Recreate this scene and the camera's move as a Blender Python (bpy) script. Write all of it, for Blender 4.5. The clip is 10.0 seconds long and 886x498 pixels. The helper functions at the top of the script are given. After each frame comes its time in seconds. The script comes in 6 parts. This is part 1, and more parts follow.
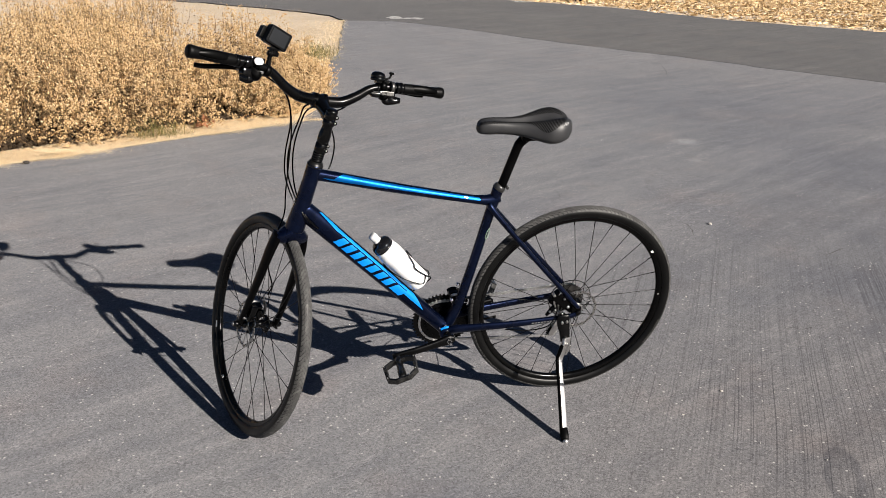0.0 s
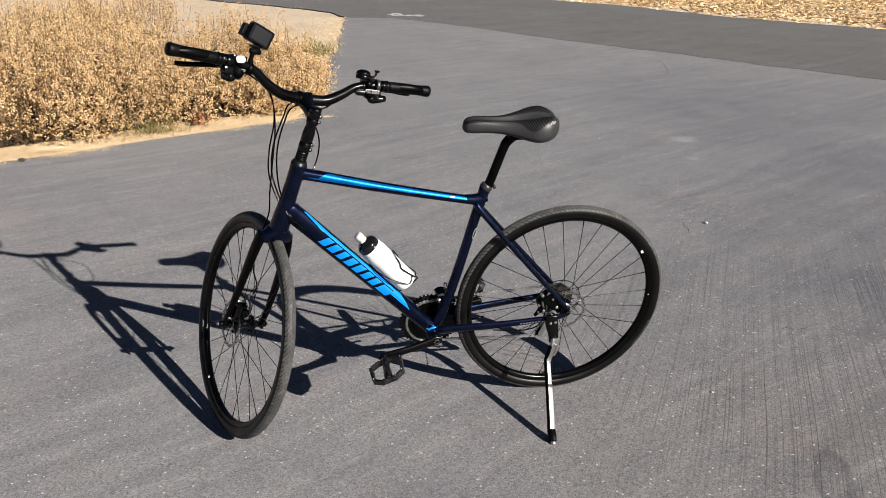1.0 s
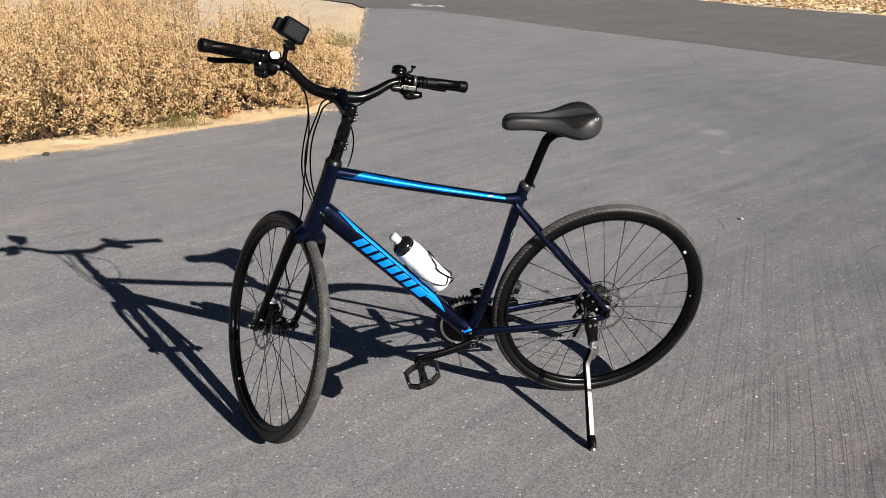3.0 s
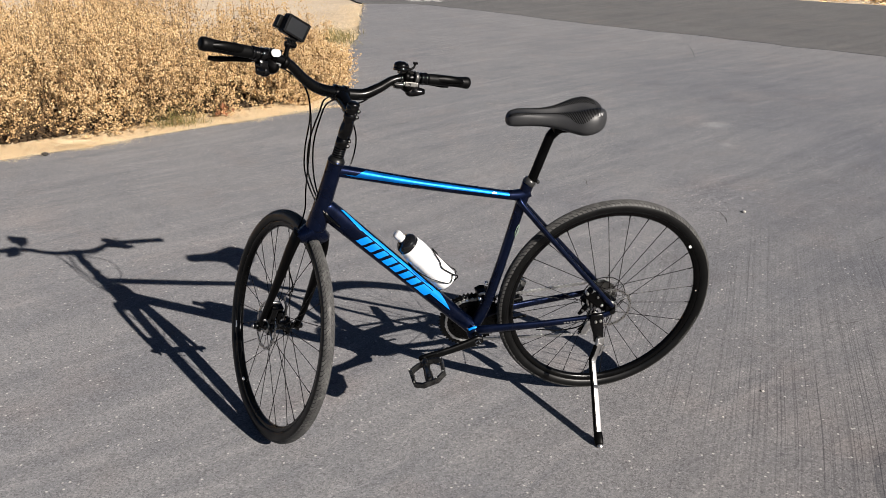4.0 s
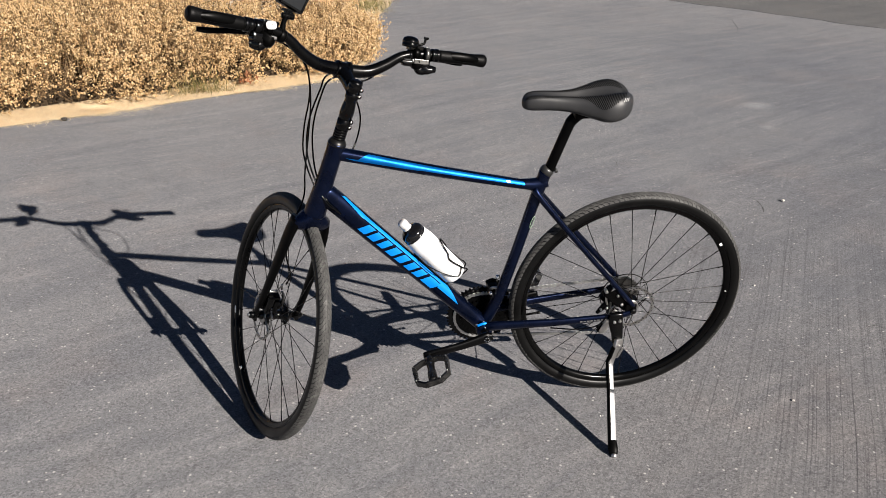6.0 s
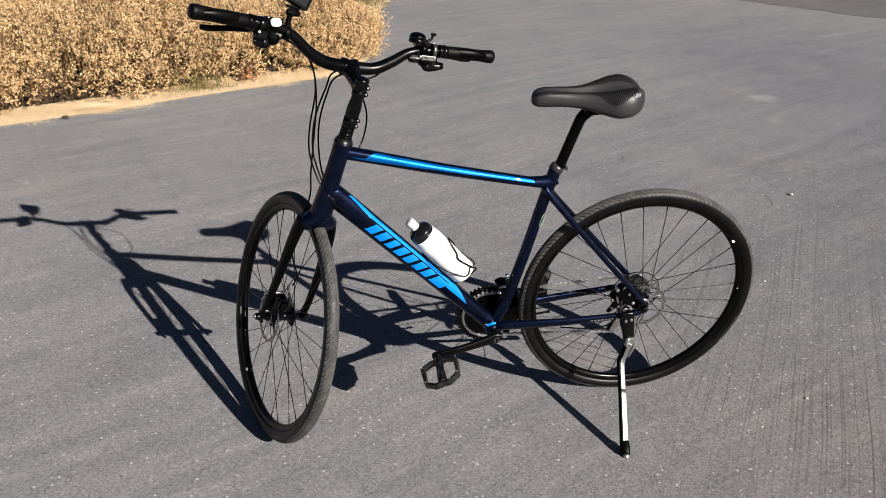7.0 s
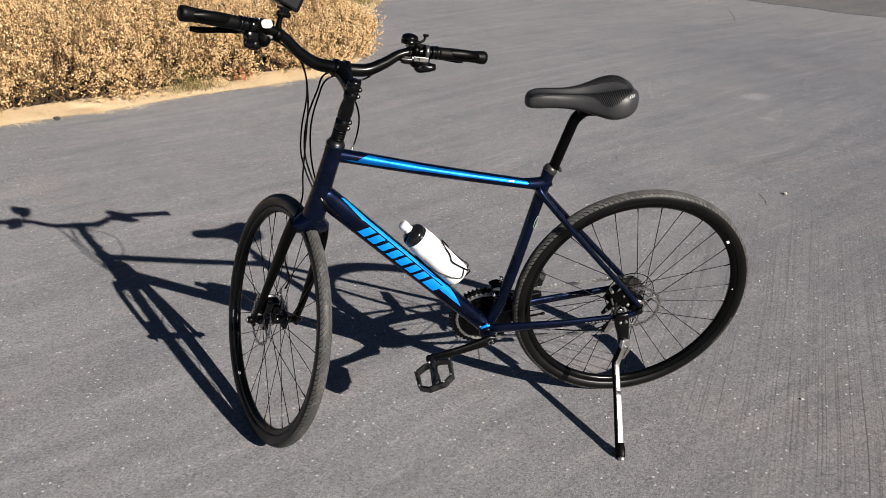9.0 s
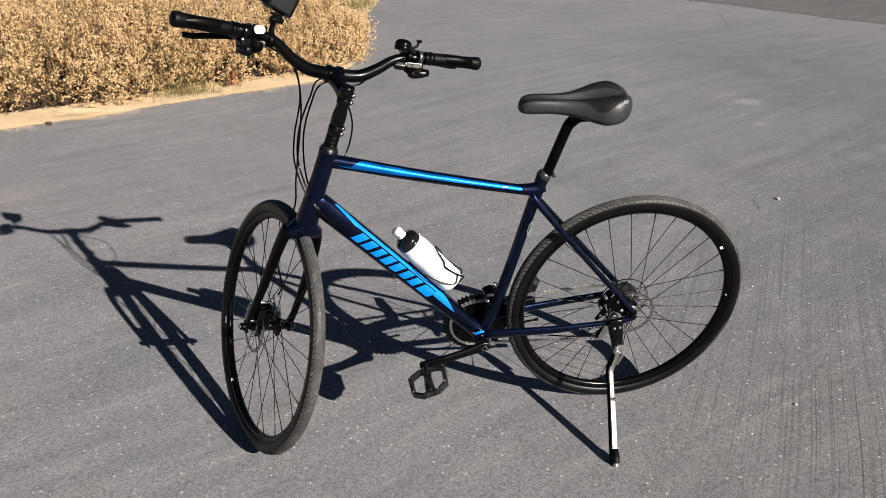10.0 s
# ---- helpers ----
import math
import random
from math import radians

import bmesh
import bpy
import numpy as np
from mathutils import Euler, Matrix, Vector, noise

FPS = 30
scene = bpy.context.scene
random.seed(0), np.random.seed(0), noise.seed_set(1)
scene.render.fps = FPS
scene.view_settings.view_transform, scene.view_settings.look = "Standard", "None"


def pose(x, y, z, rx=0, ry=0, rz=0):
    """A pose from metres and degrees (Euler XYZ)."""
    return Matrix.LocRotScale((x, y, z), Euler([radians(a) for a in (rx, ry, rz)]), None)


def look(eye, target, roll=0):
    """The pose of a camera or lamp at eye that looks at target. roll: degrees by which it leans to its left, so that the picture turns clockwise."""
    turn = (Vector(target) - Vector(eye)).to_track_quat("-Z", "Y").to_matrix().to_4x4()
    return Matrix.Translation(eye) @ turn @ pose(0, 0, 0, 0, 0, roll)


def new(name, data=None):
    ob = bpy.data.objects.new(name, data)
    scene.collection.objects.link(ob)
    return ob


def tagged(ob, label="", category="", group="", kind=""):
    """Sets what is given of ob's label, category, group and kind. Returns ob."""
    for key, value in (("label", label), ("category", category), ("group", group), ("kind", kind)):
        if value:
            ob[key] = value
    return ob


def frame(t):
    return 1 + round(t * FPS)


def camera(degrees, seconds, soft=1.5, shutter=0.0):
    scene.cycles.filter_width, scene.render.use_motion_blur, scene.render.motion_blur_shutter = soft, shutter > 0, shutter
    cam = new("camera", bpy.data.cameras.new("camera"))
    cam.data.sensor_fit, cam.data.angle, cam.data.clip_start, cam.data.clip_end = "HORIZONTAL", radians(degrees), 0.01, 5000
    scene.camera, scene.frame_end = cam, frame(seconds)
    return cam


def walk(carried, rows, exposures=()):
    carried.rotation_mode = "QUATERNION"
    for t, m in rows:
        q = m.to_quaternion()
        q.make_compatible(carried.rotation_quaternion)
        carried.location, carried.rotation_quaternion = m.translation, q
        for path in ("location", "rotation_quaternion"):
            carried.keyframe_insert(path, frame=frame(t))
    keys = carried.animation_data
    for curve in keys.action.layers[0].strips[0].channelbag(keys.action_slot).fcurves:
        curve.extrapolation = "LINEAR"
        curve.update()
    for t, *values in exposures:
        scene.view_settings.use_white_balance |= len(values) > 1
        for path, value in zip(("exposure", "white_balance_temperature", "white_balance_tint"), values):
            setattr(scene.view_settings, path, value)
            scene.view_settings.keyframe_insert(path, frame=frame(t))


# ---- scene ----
cam = camera(55.43, 10.0, soft=0.8)
# seconds, eye x y z, yaw, pitch, roll
ROWS = [
    (0.0, 0.944, 2.464, 1.507, 168.10, -20.89, 0.28),
    (0.5, 0.916, 2.453, 1.504, 168.19, -20.99, 0.19),
    (1.0, 0.887, 2.450, 1.506, 168.39, -21.08, 0.27),
    (1.5, 0.862, 2.444, 1.505, 168.93, -21.26, 0.36),
    (2.0, 0.889, 2.402, 1.506, 169.37, -21.42, 0.46),
    (2.5, 0.913, 2.373, 1.506, 169.57, -21.57, 0.25),
    (4.0, 0.937, 2.339, 1.507, 169.65, -22.06, -0.74),
    (4.5, 0.904, 2.311, 1.505, 169.74, -22.30, -0.53),
    (5.0, 0.832, 2.253, 1.493, 170.38, -22.69, -0.22),
    (5.5, 0.793, 2.210, 1.490, 171.33, -23.27, -0.01),
    (6.0, 0.839, 2.173, 1.496, 172.10, -24.11, 0.04),
    (7.5, 0.852, 2.126, 1.494, 172.15, -24.56, -0.57),
    (8.0, 0.848, 2.123, 1.497, 172.08, -24.63, -0.56),
    (8.5, 0.849, 2.120, 1.495, 172.08, -24.66, -0.61),
    (9.0, 0.846, 2.116, 1.497, 171.84, -24.60, -0.52),
    (9.5, 0.847, 2.111, 1.499, 171.50, -24.47, -0.37),
    (10.0, 0.846, 2.109, 1.498, 171.33, -24.29, -0.38),
]
walk(cam, [(t, pose(x, y, z, 90 + pitch, 0, yaw) @ pose(0, 0, 0, 0, 0, roll)) for t, x, y, z, yaw, pitch, roll in ROWS])

# ---- daylight ----
SUN_AZ, SUN_EL = 124.7, 26.6
world = bpy.data.worlds.new("clear_sky")
scene.world = world
world.use_nodes = True
_n = world.node_tree.nodes
sky = _n.new("ShaderNodeTexSky")
sky.sky_type, sky.sun_disc = "NISHITA", False
sky.altitude, sky.air_density, sky.dust_density = 1000, 0.45, 0.3
sky.sun_elevation, sky.sun_rotation = radians(SUN_EL), radians(90 - SUN_AZ)
_n["Background"].inputs["Strength"].default_value = 0.027
world.node_tree.links.new(sky.outputs[0], _n["Background"].inputs["Color"])
sun_data = bpy.data.lights.new("sun", "SUN")
sun_data.energy, sun_data.angle, sun_data.color = 5.0, radians(0.45), (1.0, 0.925, 0.845)
sun = new("sun", sun_data)
_to = Vector((math.cos(radians(SUN_AZ)) * math.cos(radians(SUN_EL)), math.sin(radians(SUN_AZ)) * math.cos(radians(SUN_EL)), math.sin(radians(SUN_EL))))
sun.matrix_world = look(_to * 50, (0, 0, 0))
scene.view_settings.exposure = 1.20


# ---- materials ----
def blank(name):
    m = bpy.data.materials.new(name)
    m.use_nodes = True
    t = m.node_tree
    return m, t, t.nodes["Principled BSDF"]


def put(t, kind, **ins):
    n = t.nodes.new(kind)
    for k, v in ins.items():
        n.inputs[k.replace("_", " ")].default_value = v
    return n


def ramp(t, src, stops):
    n = t.nodes.new("ShaderNodeValToRGB")
    while len(n.color_ramp.elements) < len(stops):
        n.color_ramp.elements.new(0.5)
    for e, (p, c) in zip(n.color_ramp.elements, stops):
        e.position, e.color = p, (*c, 1) if len(c) == 3 else c
    t.links.new(src, n.inputs[0])
    return n.outputs[0]


def mix(t, fac, a, b, blend="MIX"):
    n = t.nodes.new("ShaderNodeMix")
    n.data_type, n.blend_type = "RGBA", blend
    for sock, v in ((n.inputs[0], fac), (n.inputs[6], a), (n.inputs[7], b)):
        if isinstance(v, bpy.types.NodeSocket):
            t.links.new(v, sock)
        elif isinstance(v, (int, float)):
            sock.default_value = v
        else:
            sock.default_value = (*v, 1)
    return n.outputs[2]


def coords(t, scale=(1, 1, 1), turn=0.0, world_space=False, sway=0.0):
    """Places, turned by some degrees and then stretched; sway bends them slowly."""
    src = t.nodes.new("ShaderNodeNewGeometry").outputs["Position"] if world_space else t.nodes.new("ShaderNodeTexCoord").outputs["Object"]
    if sway:
        n = put(t, "ShaderNodeTexNoise", Scale=0.35, Detail=2.0)
        t.links.new(src, n.inputs["Vector"])
        k = t.nodes.new("ShaderNodeVectorMath")
        k.operation = "MULTIPLY_ADD"
        t.links.new(n.outputs["Color"], k.inputs[0])
        k.inputs[1].default_value = (sway, sway, 0)
        t.links.new(src, k.inputs[2])
        src = k.outputs[0]
    for rot, size in ((radians(turn), (1, 1, 1)), (0.0, scale)):
        m = t.nodes.new("ShaderNodeMapping")
        m.inputs["Rotation"].default_value = (0, 0, rot)
        m.inputs["Scale"].default_value = size
        t.links.new(src, m.inputs["Vector"])
        src = m.outputs[0]
    return src


def noise_of(t, vec, scale, detail=4.0, rough=0.55):
    n = put(t, "ShaderNodeTexNoise", Scale=scale, Detail=detail, Roughness=rough)
    t.links.new(vec, n.inputs["Vector"])
    return n.outputs["Fac"]


def bump(t, shader, height, strength, distance):
    b = put(t, "ShaderNodeBump", Strength=strength, Distance=distance)
    t.links.new(height, b.inputs["Height"])
    t.links.new(b.outputs[0], shader.inputs["Normal"])


def surface(name, col, rough, metal=0.0, coat=0.0, dirt=0.15, grain=260.0, relief=0.15, dust=(0.25, 0.22, 0.18), dusty=0.0, spec=0.5):
    """A worn painted, plastic, rubber or metal surface: fine grain, blotchy wear and a little dust."""
    m, t, p = blank(name)
    v = coords(t)
    fine, wide = noise_of(t, v, grain, 2.0), noise_of(t, v, 14.0, 5.0)
    c = mix(t, ramp(t, wide, [(0.35, (0, 0, 0)), (0.7, (1, 1, 1))]), [x * (1 - dirt) for x in col], [min(1, x * (1 + dirt)) for x in col])
    if dusty:
        c = mix(t, ramp(t, noise_of(t, v, 45.0, 6.0, 0.7), [(0.5, (0, 0, 0)), (0.75, (dusty,) * 3)]), c, dust)
    t.links.new(c, p.inputs["Base Color"])
    t.links.new(ramp(t, wide, [(0.3, (max(0.02, rough - 0.07),) * 3), (0.7, (min(1, rough + 0.08),) * 3)]), p.inputs["Roughness"])
    p.inputs["Metallic"].default_value = metal
    p.inputs["Coat Weight"].default_value = coat
    p.inputs["Coat Roughness"].default_value = 0.08
    p.inputs["Specular IOR Level"].default_value = spec
    if relief:
        bump(t, p, fine, relief, 0.0006)
    return m


NAVY = surface("navy_metallic_paint", (0.0030, 0.0074, 0.0280), 0.27, 0.85, 0.10, 0.2, 900, 0.05, dusty=0.03)
BRIGHT = surface("bright_blue_paint", (0.0, 0.195, 0.68), 0.44, 0.30, 0.0, 0.1, 900, 0.05, dusty=0.02, spec=0.25)
DEEP = surface("deep_blue_metallic_paint", (0.0, 0.100, 0.36), 0.38, 0.70, 0.0, 0.15, 900, 0.05, dusty=0.02, spec=0.22)
BLACK = surface("black_satin_metal", (0.0009, 0.0009, 0.0010), 0.27, 0.0, 0.0, 0.2, 500, 0.03, spec=0.16)
GLOSSBLACK = surface("black_gloss_metal", (0.0009, 0.0009, 0.0010), 0.17, 0.0, 0.0, 0.2, 500, 0.03, spec=0.24)
PLASTIC = surface("black_plastic", (0.0009, 0.0009, 0.0009), 0.36, 0, 0, 0.25, 350, 0.12, spec=0.06)
RUBBER = surface("tyre_rubber", (0.0010, 0.0010, 0.0010), 0.38, 0, 0, 0.25, 300, 0.1, spec=0.25)
TREAD = surface("tread_rubber", (0.046, 0.0455, 0.0445), 0.75, 0, 0, 0.3, 260, 0.5, dusty=0.7, dust=(0.13, 0.127, 0.122), spec=0.25)
GRIP = surface("grip_rubber", (0.0014, 0.0014, 0.0015), 0.46, 0, 0, 0.15, 600, 0.3, spec=0.10)
STEEL = surface("bare_steel", (0.42, 0.41, 0.40), 0.32, 1.0, 0, 0.15, 400, 0.08)
ALU = surface("brushed_aluminium", (0.50, 0.49, 0.48), 0.40, 1.0, 0, 0.1, 500, 0.1)
CHROME = surface("polished_steel", (0.8, 0.8, 0.8), 0.12, 1.0, 0, 0.08, 400, 0.02)
SADDLE = surface("saddle_cover", (0.0190, 0.0194, 0.0208), 0.47, 0, 0, 0.08, 900, 0.2, dusty=0.02, spec=0.36)
SADDLE_DARK = surface("saddle_print", (0.003, 0.003, 0.003), 0.6, 0, 0, 0.1, 900, 0.2, spec=0.12)
RIM = surface("black_anodised_rim", (0.0010, 0.0010, 0.0010), 0.22, 0.0, 0.0, 0.2, 500, 0.04, dusty=0.0, spec=0.14)
CHAIN = surface("oily_chain_steel", (0.60, 0.595, 0.585), 0.33, 0.95, 0, 0.3, 300, 0.15)
DULLBLACK = surface("dull_black_metal", (0.0011, 0.0011, 0.0012), 0.34, 0.0, 0.0, 0.25, 400, 0.06, spec=0.06)
DARKSTEEL = surface("dark_oily_steel", (0.13, 0.126, 0.12), 0.36, 0.9, 0, 0.4, 300, 0.15)
PEDAL = surface("scuffed_black_plastic", (0.004, 0.004, 0.004), 0.28, 0, 0, 0.4, 300, 0.5, dusty=0.30, dust=(0.09, 0.088, 0.085), spec=0.45)
WHITE = surface("white_mark", (0.75, 0.75, 0.73), 0.5, 0, 0, 0.06, 400, 0.05)


# ---- mesh helpers ----
def link(name, me, material, parent=None, label="", at=None):
    ob = new(name, me)
    if material is not None and not me.materials:
        me.materials.append(material)
    if parent is not None:
        ob.parent = parent
    if at is not None:
        ob.matrix_basis = at
    return tagged(ob, label) if label else ob


def mesh_of(name, verts, faces, smooth=True):
    me = bpy.data.meshes.new(name)
    me.from_pydata([tuple(v) for v in verts], [], [tuple(f) for f in faces])
    if smooth:
        me.polygons.foreach_set("use_smooth", [True] * len(me.polygons))
    me.update()
    return me


class Shape:
    """Collects pieces into one mesh."""

    def __init__(self):
        self.v, self.f, self.flat = [], [], []

    def add(self, verts, faces, smooth=True):
        k = len(self.v)
        self.v += [tuple(float(c) for c in v) for v in verts]
        self.f += [tuple(i + k for i in f) for f in faces]
        self.flat += [not smooth] * len(faces)
        return self

    def mesh(self, name):
        me = bpy.data.meshes.new(name)
        me.from_pydata(self.v, [], self.f)
        me.polygons.foreach_set("use_smooth", [not q for q in self.flat])
        me.update()
        return me


def smooth_path(pts, n):
    """A Catmull-Rom curve through the points; extra columns (radii) glide along."""
    p = np.array(pts, float)
    if len(p) == 2 or n <= 1:
        s = np.linspace(0, 1, max(2, n + 1))[:, None]
        return p[0] + (p[-1] - p[0]) * s if len(p) == 2 else p
    q = np.vstack([2 * p[0] - p[1], p, 2 * p[-1] - p[-2]])
    out = []
    for i in range(1, len(q) - 2):
        for s in np.linspace(0, 1, n, endpoint=False):
            a, b, c, d = q[i - 1], q[i], q[i + 1], q[i + 2]
            out.append(0.5 * (2 * b + (c - a) * s + (2 * a - 5 * b + 4 * c - d) * s * s + (3 * b - a - 3 * c + d) * s ** 3))
    out.append(p[-1])
    return np.array(out)


def unit(v):
    v = np.asarray(v, float)
    return v / max(1e-12, np.linalg.norm(v))


def frames_along(p, side=None):
    t = np.gradient(p, axis=0)
    t = t / np.linalg.norm(t, axis=1)[:, None]
    out = []
    s = np.asarray(side, float) if side is not None else np.cross(t[0], (0.13, 0.31, 0.94))
    for k in range(len(p)):
        s = unit(s - t[k] * (s @ t[k]))
        out.append((s.copy(), np.cross(t[k], s)))
        if side is not None:
            s = np.asarray(side, float)
    return out


def tube(sh, pts, radii, seg=16, n=6, side=None, cap=True, square=2.0):
    """Sweeps a rounded section along a smooth path. radii: one, or (across, up) at each point. square: 2 is an ellipse, more is boxier."""
    pts = np.array(pts, float)
    rad = np.array([(r, r) if np.isscalar(r) else r for r in (radii if not np.isscalar(radii) else [radii] * len(pts))], float)
    path = smooth_path(np.hstack([pts, rad]), n)
    p, r = path[:, :3], path[:, 3:]
    a = np.linspace(0, 2 * np.pi, seg, endpoint=False)
    ca, sa = np.cos(a), np.sin(a)
    ca, sa = np.sign(ca) * np.abs(ca) ** (2 / square), np.sign(sa) * np.abs(sa) ** (2 / square)
    verts, faces = [], []
    fr = frames_along(p, side)
    for k in range(len(p)):
        s, u = fr[k]
        verts += list(p[k] + np.outer(ca * r[k, 0], s) + np.outer(sa * r[k, 1], u))
    for k in range(len(p) - 1):
        for i in range(seg):
            j = (i + 1) % seg
            faces.append((k * seg + i, k * seg + j, (k + 1) * seg + j, (k + 1) * seg + i))
    if cap:
        faces.append(tuple(range(seg - 1, -1, -1)))
        faces.append(tuple((len(p) - 1) * seg + i for i in range(seg)))
    return sh.add(verts, faces)


def lathe(sh, axis_from, axis_to, profile, seg=24, closed=False):
    """Turns (along, radius) points round the line; along is in metres from the first end."""
    a, b = np.array(axis_from, float), np.array(axis_to, float)
    w = unit(b - a)
    s = unit(np.cross(w, (0.2, 0.3, 0.93) if abs(w[2]) < 0.9 else (1, 0.1, 0)))
    u = np.cross(w, s)
    an = np.linspace(0, 2 * np.pi, seg, endpoint=False)
    verts, faces = [], []
    for x, r in profile:
        verts += list(a + w * x + np.outer(np.cos(an) * r, s) + np.outer(np.sin(an) * r, u))
    m = len(profile)
    for k in range(m if closed else m - 1):
        l = (k + 1) % m
        for i in range(seg):
            j = (i + 1) % seg
            faces.append((k * seg + i, k * seg + j, l * seg + j, l * seg + i))
    if not closed:
        faces.append(tuple(range(seg - 1, -1, -1)))
        faces.append(tuple((m - 1) * seg + i for i in range(seg)))
    return sh.add(verts, faces)


def rod(sh, a, b, r, seg=12, chamfer=0.15):
    d = float(np.linalg.norm(np.subtract(b, a)))
    c = min(r * chamfer, d / 4)
    return lathe(sh, a, b, [(0, r - c), (c, r), (d - c, r), (d, r - c)], seg)


def box(sh, centre, size, axes=None, bevel=0.15):
    """A block with chamfered edges. axes: three unit rows."""
    c, h = np.array(centre, float), np.array(size, float) / 2
    ax = np.eye(3) if axes is None else np.array(axes, float)
    k = bevel * h.min() * 2
    bm = bmesh.new()
    bmesh.ops.create_cube(bm, size=2.0)
    for v in bm.verts:
        v.co = Vector(h * np.array(v.co))
    if k > 0:
        bmesh.ops.bevel(bm, geom=list(bm.edges), offset=k, segments=2, affect="EDGES", profile=0.6)
    verts = [c + np.array(v.co) @ ax for v in bm.verts]
    bm.verts.index_update()
    faces = [[v.index for v in f.verts] for f in bm.faces]
    bm.free()
    return sh.add(verts, faces, smooth=False)


def part(name, sh, material, parent, label="", at=None):
    return link(name, sh.mesh(name), material, parent, label, at)


# ---- ground, path, road ----
def asphalt(name, dark, light, stain, broom, sweep, pale, stains_and_tones=(), swept=None, arches=()):
    """Worn asphalt: binder with stone chips, broom streaks at an angle, blotches, oil-stained spots, broad areas of
    another tone and a few pale chips.
    """
    m, t, p = blank(name)
    v = coords(t, world_space=True)

    def cells(scale):
        n = put(t, "ShaderNodeTexVoronoi", Scale=scale, Randomness=1.0)
        t.links.new(v, n.inputs["Vector"])
        s = t.nodes.new("ShaderNodeSeparateColor")
        t.links.new(n.outputs["Color"], s.inputs[0])
        return n, s

    chips, tone = cells(210.0)
    big, pick = cells(62.0)
    base = mix(t, ramp(t, tone.outputs[0], [(0.0, (0.12,) * 3), (0.30, (0.44,) * 3), (0.75, (0.60,) * 3), (1.0, (0.92,) * 3)]), dark, light)
    pits = noise_of(t, v, 420.0, 3.0, 0.7)
    base = mix(t, ramp(t, pits, [(0.38, (0.65,) * 3), (0.47, (0, 0, 0))]), base, [x * 0.42 for x in dark])
    base = mix(t, ramp(t, pits, [(0.56, (0, 0, 0)), (0.68, (0.35,) * 3)]), base, [min(1, x * 1.35) for x in light])

    def shade(fac, by):
        return mix(t, fac, base, mix(t, 1.0, base, by, "MULTIPLY"))

    base = shade(ramp(t, noise_of(t, v, 0.45, 5.0, 0.6), [(0.32, (0, 0, 0)), (0.66, (1, 1, 1))]), stain)
    base = shade(ramp(t, noise_of(t, v, 2.3, 5.0, 0.65), [(0.32, (0.9,) * 3), (0.56, (0, 0, 0))]), (0.85, 0.86, 0.885))
    base = shade(ramp(t, noise_of(t, v, 1.6, 4.0, 0.6), [(0.55, (0, 0, 0)), (0.75, (1, 1, 1))]), (1.10, 1.05, 1.02))
    base = shade(ramp(t, noise_of(t, v, 16.0, 5.0, 0.7), [(0.3, (0.4,) * 3), (0.5, (0, 0, 0))]), (0.90, 0.90, 0.91))
    fine = noise_of(t, coords(t, (0.5, 175.0, 1), -sweep, True, 0.20), 1.0, 3.0, 0.5)
    where = ramp(t, noise_of(t, v, 1.1, 3.0, 0.5), [(0.38, (0.35,) * 3), (0.56, (1, 1, 1))])
    if swept:
        k = t.nodes.new("ShaderNodeVectorMath")
        k.operation = "DISTANCE"
        t.links.new(v, k.inputs[0])
        k.inputs[1].default_value = (*swept[:2], 0)
        far = t.nodes.new("ShaderNodeMapRange")
        far.inputs["From Min"].default_value, far.inputs["From Max"].default_value = swept[2], swept[3]
        far.inputs["To Min"].default_value, far.inputs["To Max"].default_value = 1.0, 0.07
        t.links.new(k.outputs["Value"], far.inputs["Value"])
        where = mix(t, 1.0, where, far.outputs[0], "MULTIPLY")
    lines = mix(t, 1.0, ramp(t, fine, [(0.36, (broom,) * 3), (0.47, (0, 0, 0))]), where, "MULTIPLY")
    base = shade(lines, (0.52, 0.52, 0.54))
    coarse = noise_of(t, coords(t, (0.35, 82.0, 1), -sweep, True, 0.20), 1.0, 2.0, 0.5)
    base = shade(mix(t, 1.0, ramp(t, coarse, [(0.36, (broom,) * 3), (0.45, (0, 0, 0))]), where, "MULTIPLY"), (0.74, 0.74, 0.75))
    wide = noise_of(t, coords(t, (0.45, 9.0, 1), -30, True, 0.45), 1.0, 5.0, 0.62)
    base = shade(ramp(t, wide, [(0.50, (0, 0, 0)), (0.66, (1, 1, 1))]), (1.13, 1.12, 1.11))
    base = shade(ramp(t, wide, [(0.34, (1, 1, 1)), (0.48, (0, 0, 0))]), (0.89, 0.895, 0.91))
    smear = noise_of(t, coords(t, (0.55, 4.6, 1), -24, True, 0.5), 3.2, 6.0, 0.68)
    base = shade(ramp(t, smear, [(0.55, (0, 0, 0)), (0.68, (1, 1, 1))]), (1.20, 1.185, 1.17))
    base = shade(ramp(t, smear, [(0.30, (0.9,) * 3), (0.44, (0, 0, 0))]), (0.85, 0.86, 0.89))
    base = shade(ramp(t, noise_of(t, v, 90.0, 3.0, 0.6), [(0.34, (0.6,) * 3), (0.50, (0, 0, 0))]), (0.90, 0.90, 0.90))
    base = shade(ramp(t, noise_of(t, coords(t, (1.0, 3.6, 1), -24, True), 18.0, 3.0, 0.55), [(0.62, (0, 0, 0)), (0.72, (0.9,) * 3)]), (1.26, 1.24, 1.21))
    base = shade(ramp(t, noise_of(t, v, 3.4, 3.0, 0.5), [(0.55, (0, 0, 0)), (0.68, (0.8,) * 3)]), (1.03, 1.0, 0.98))
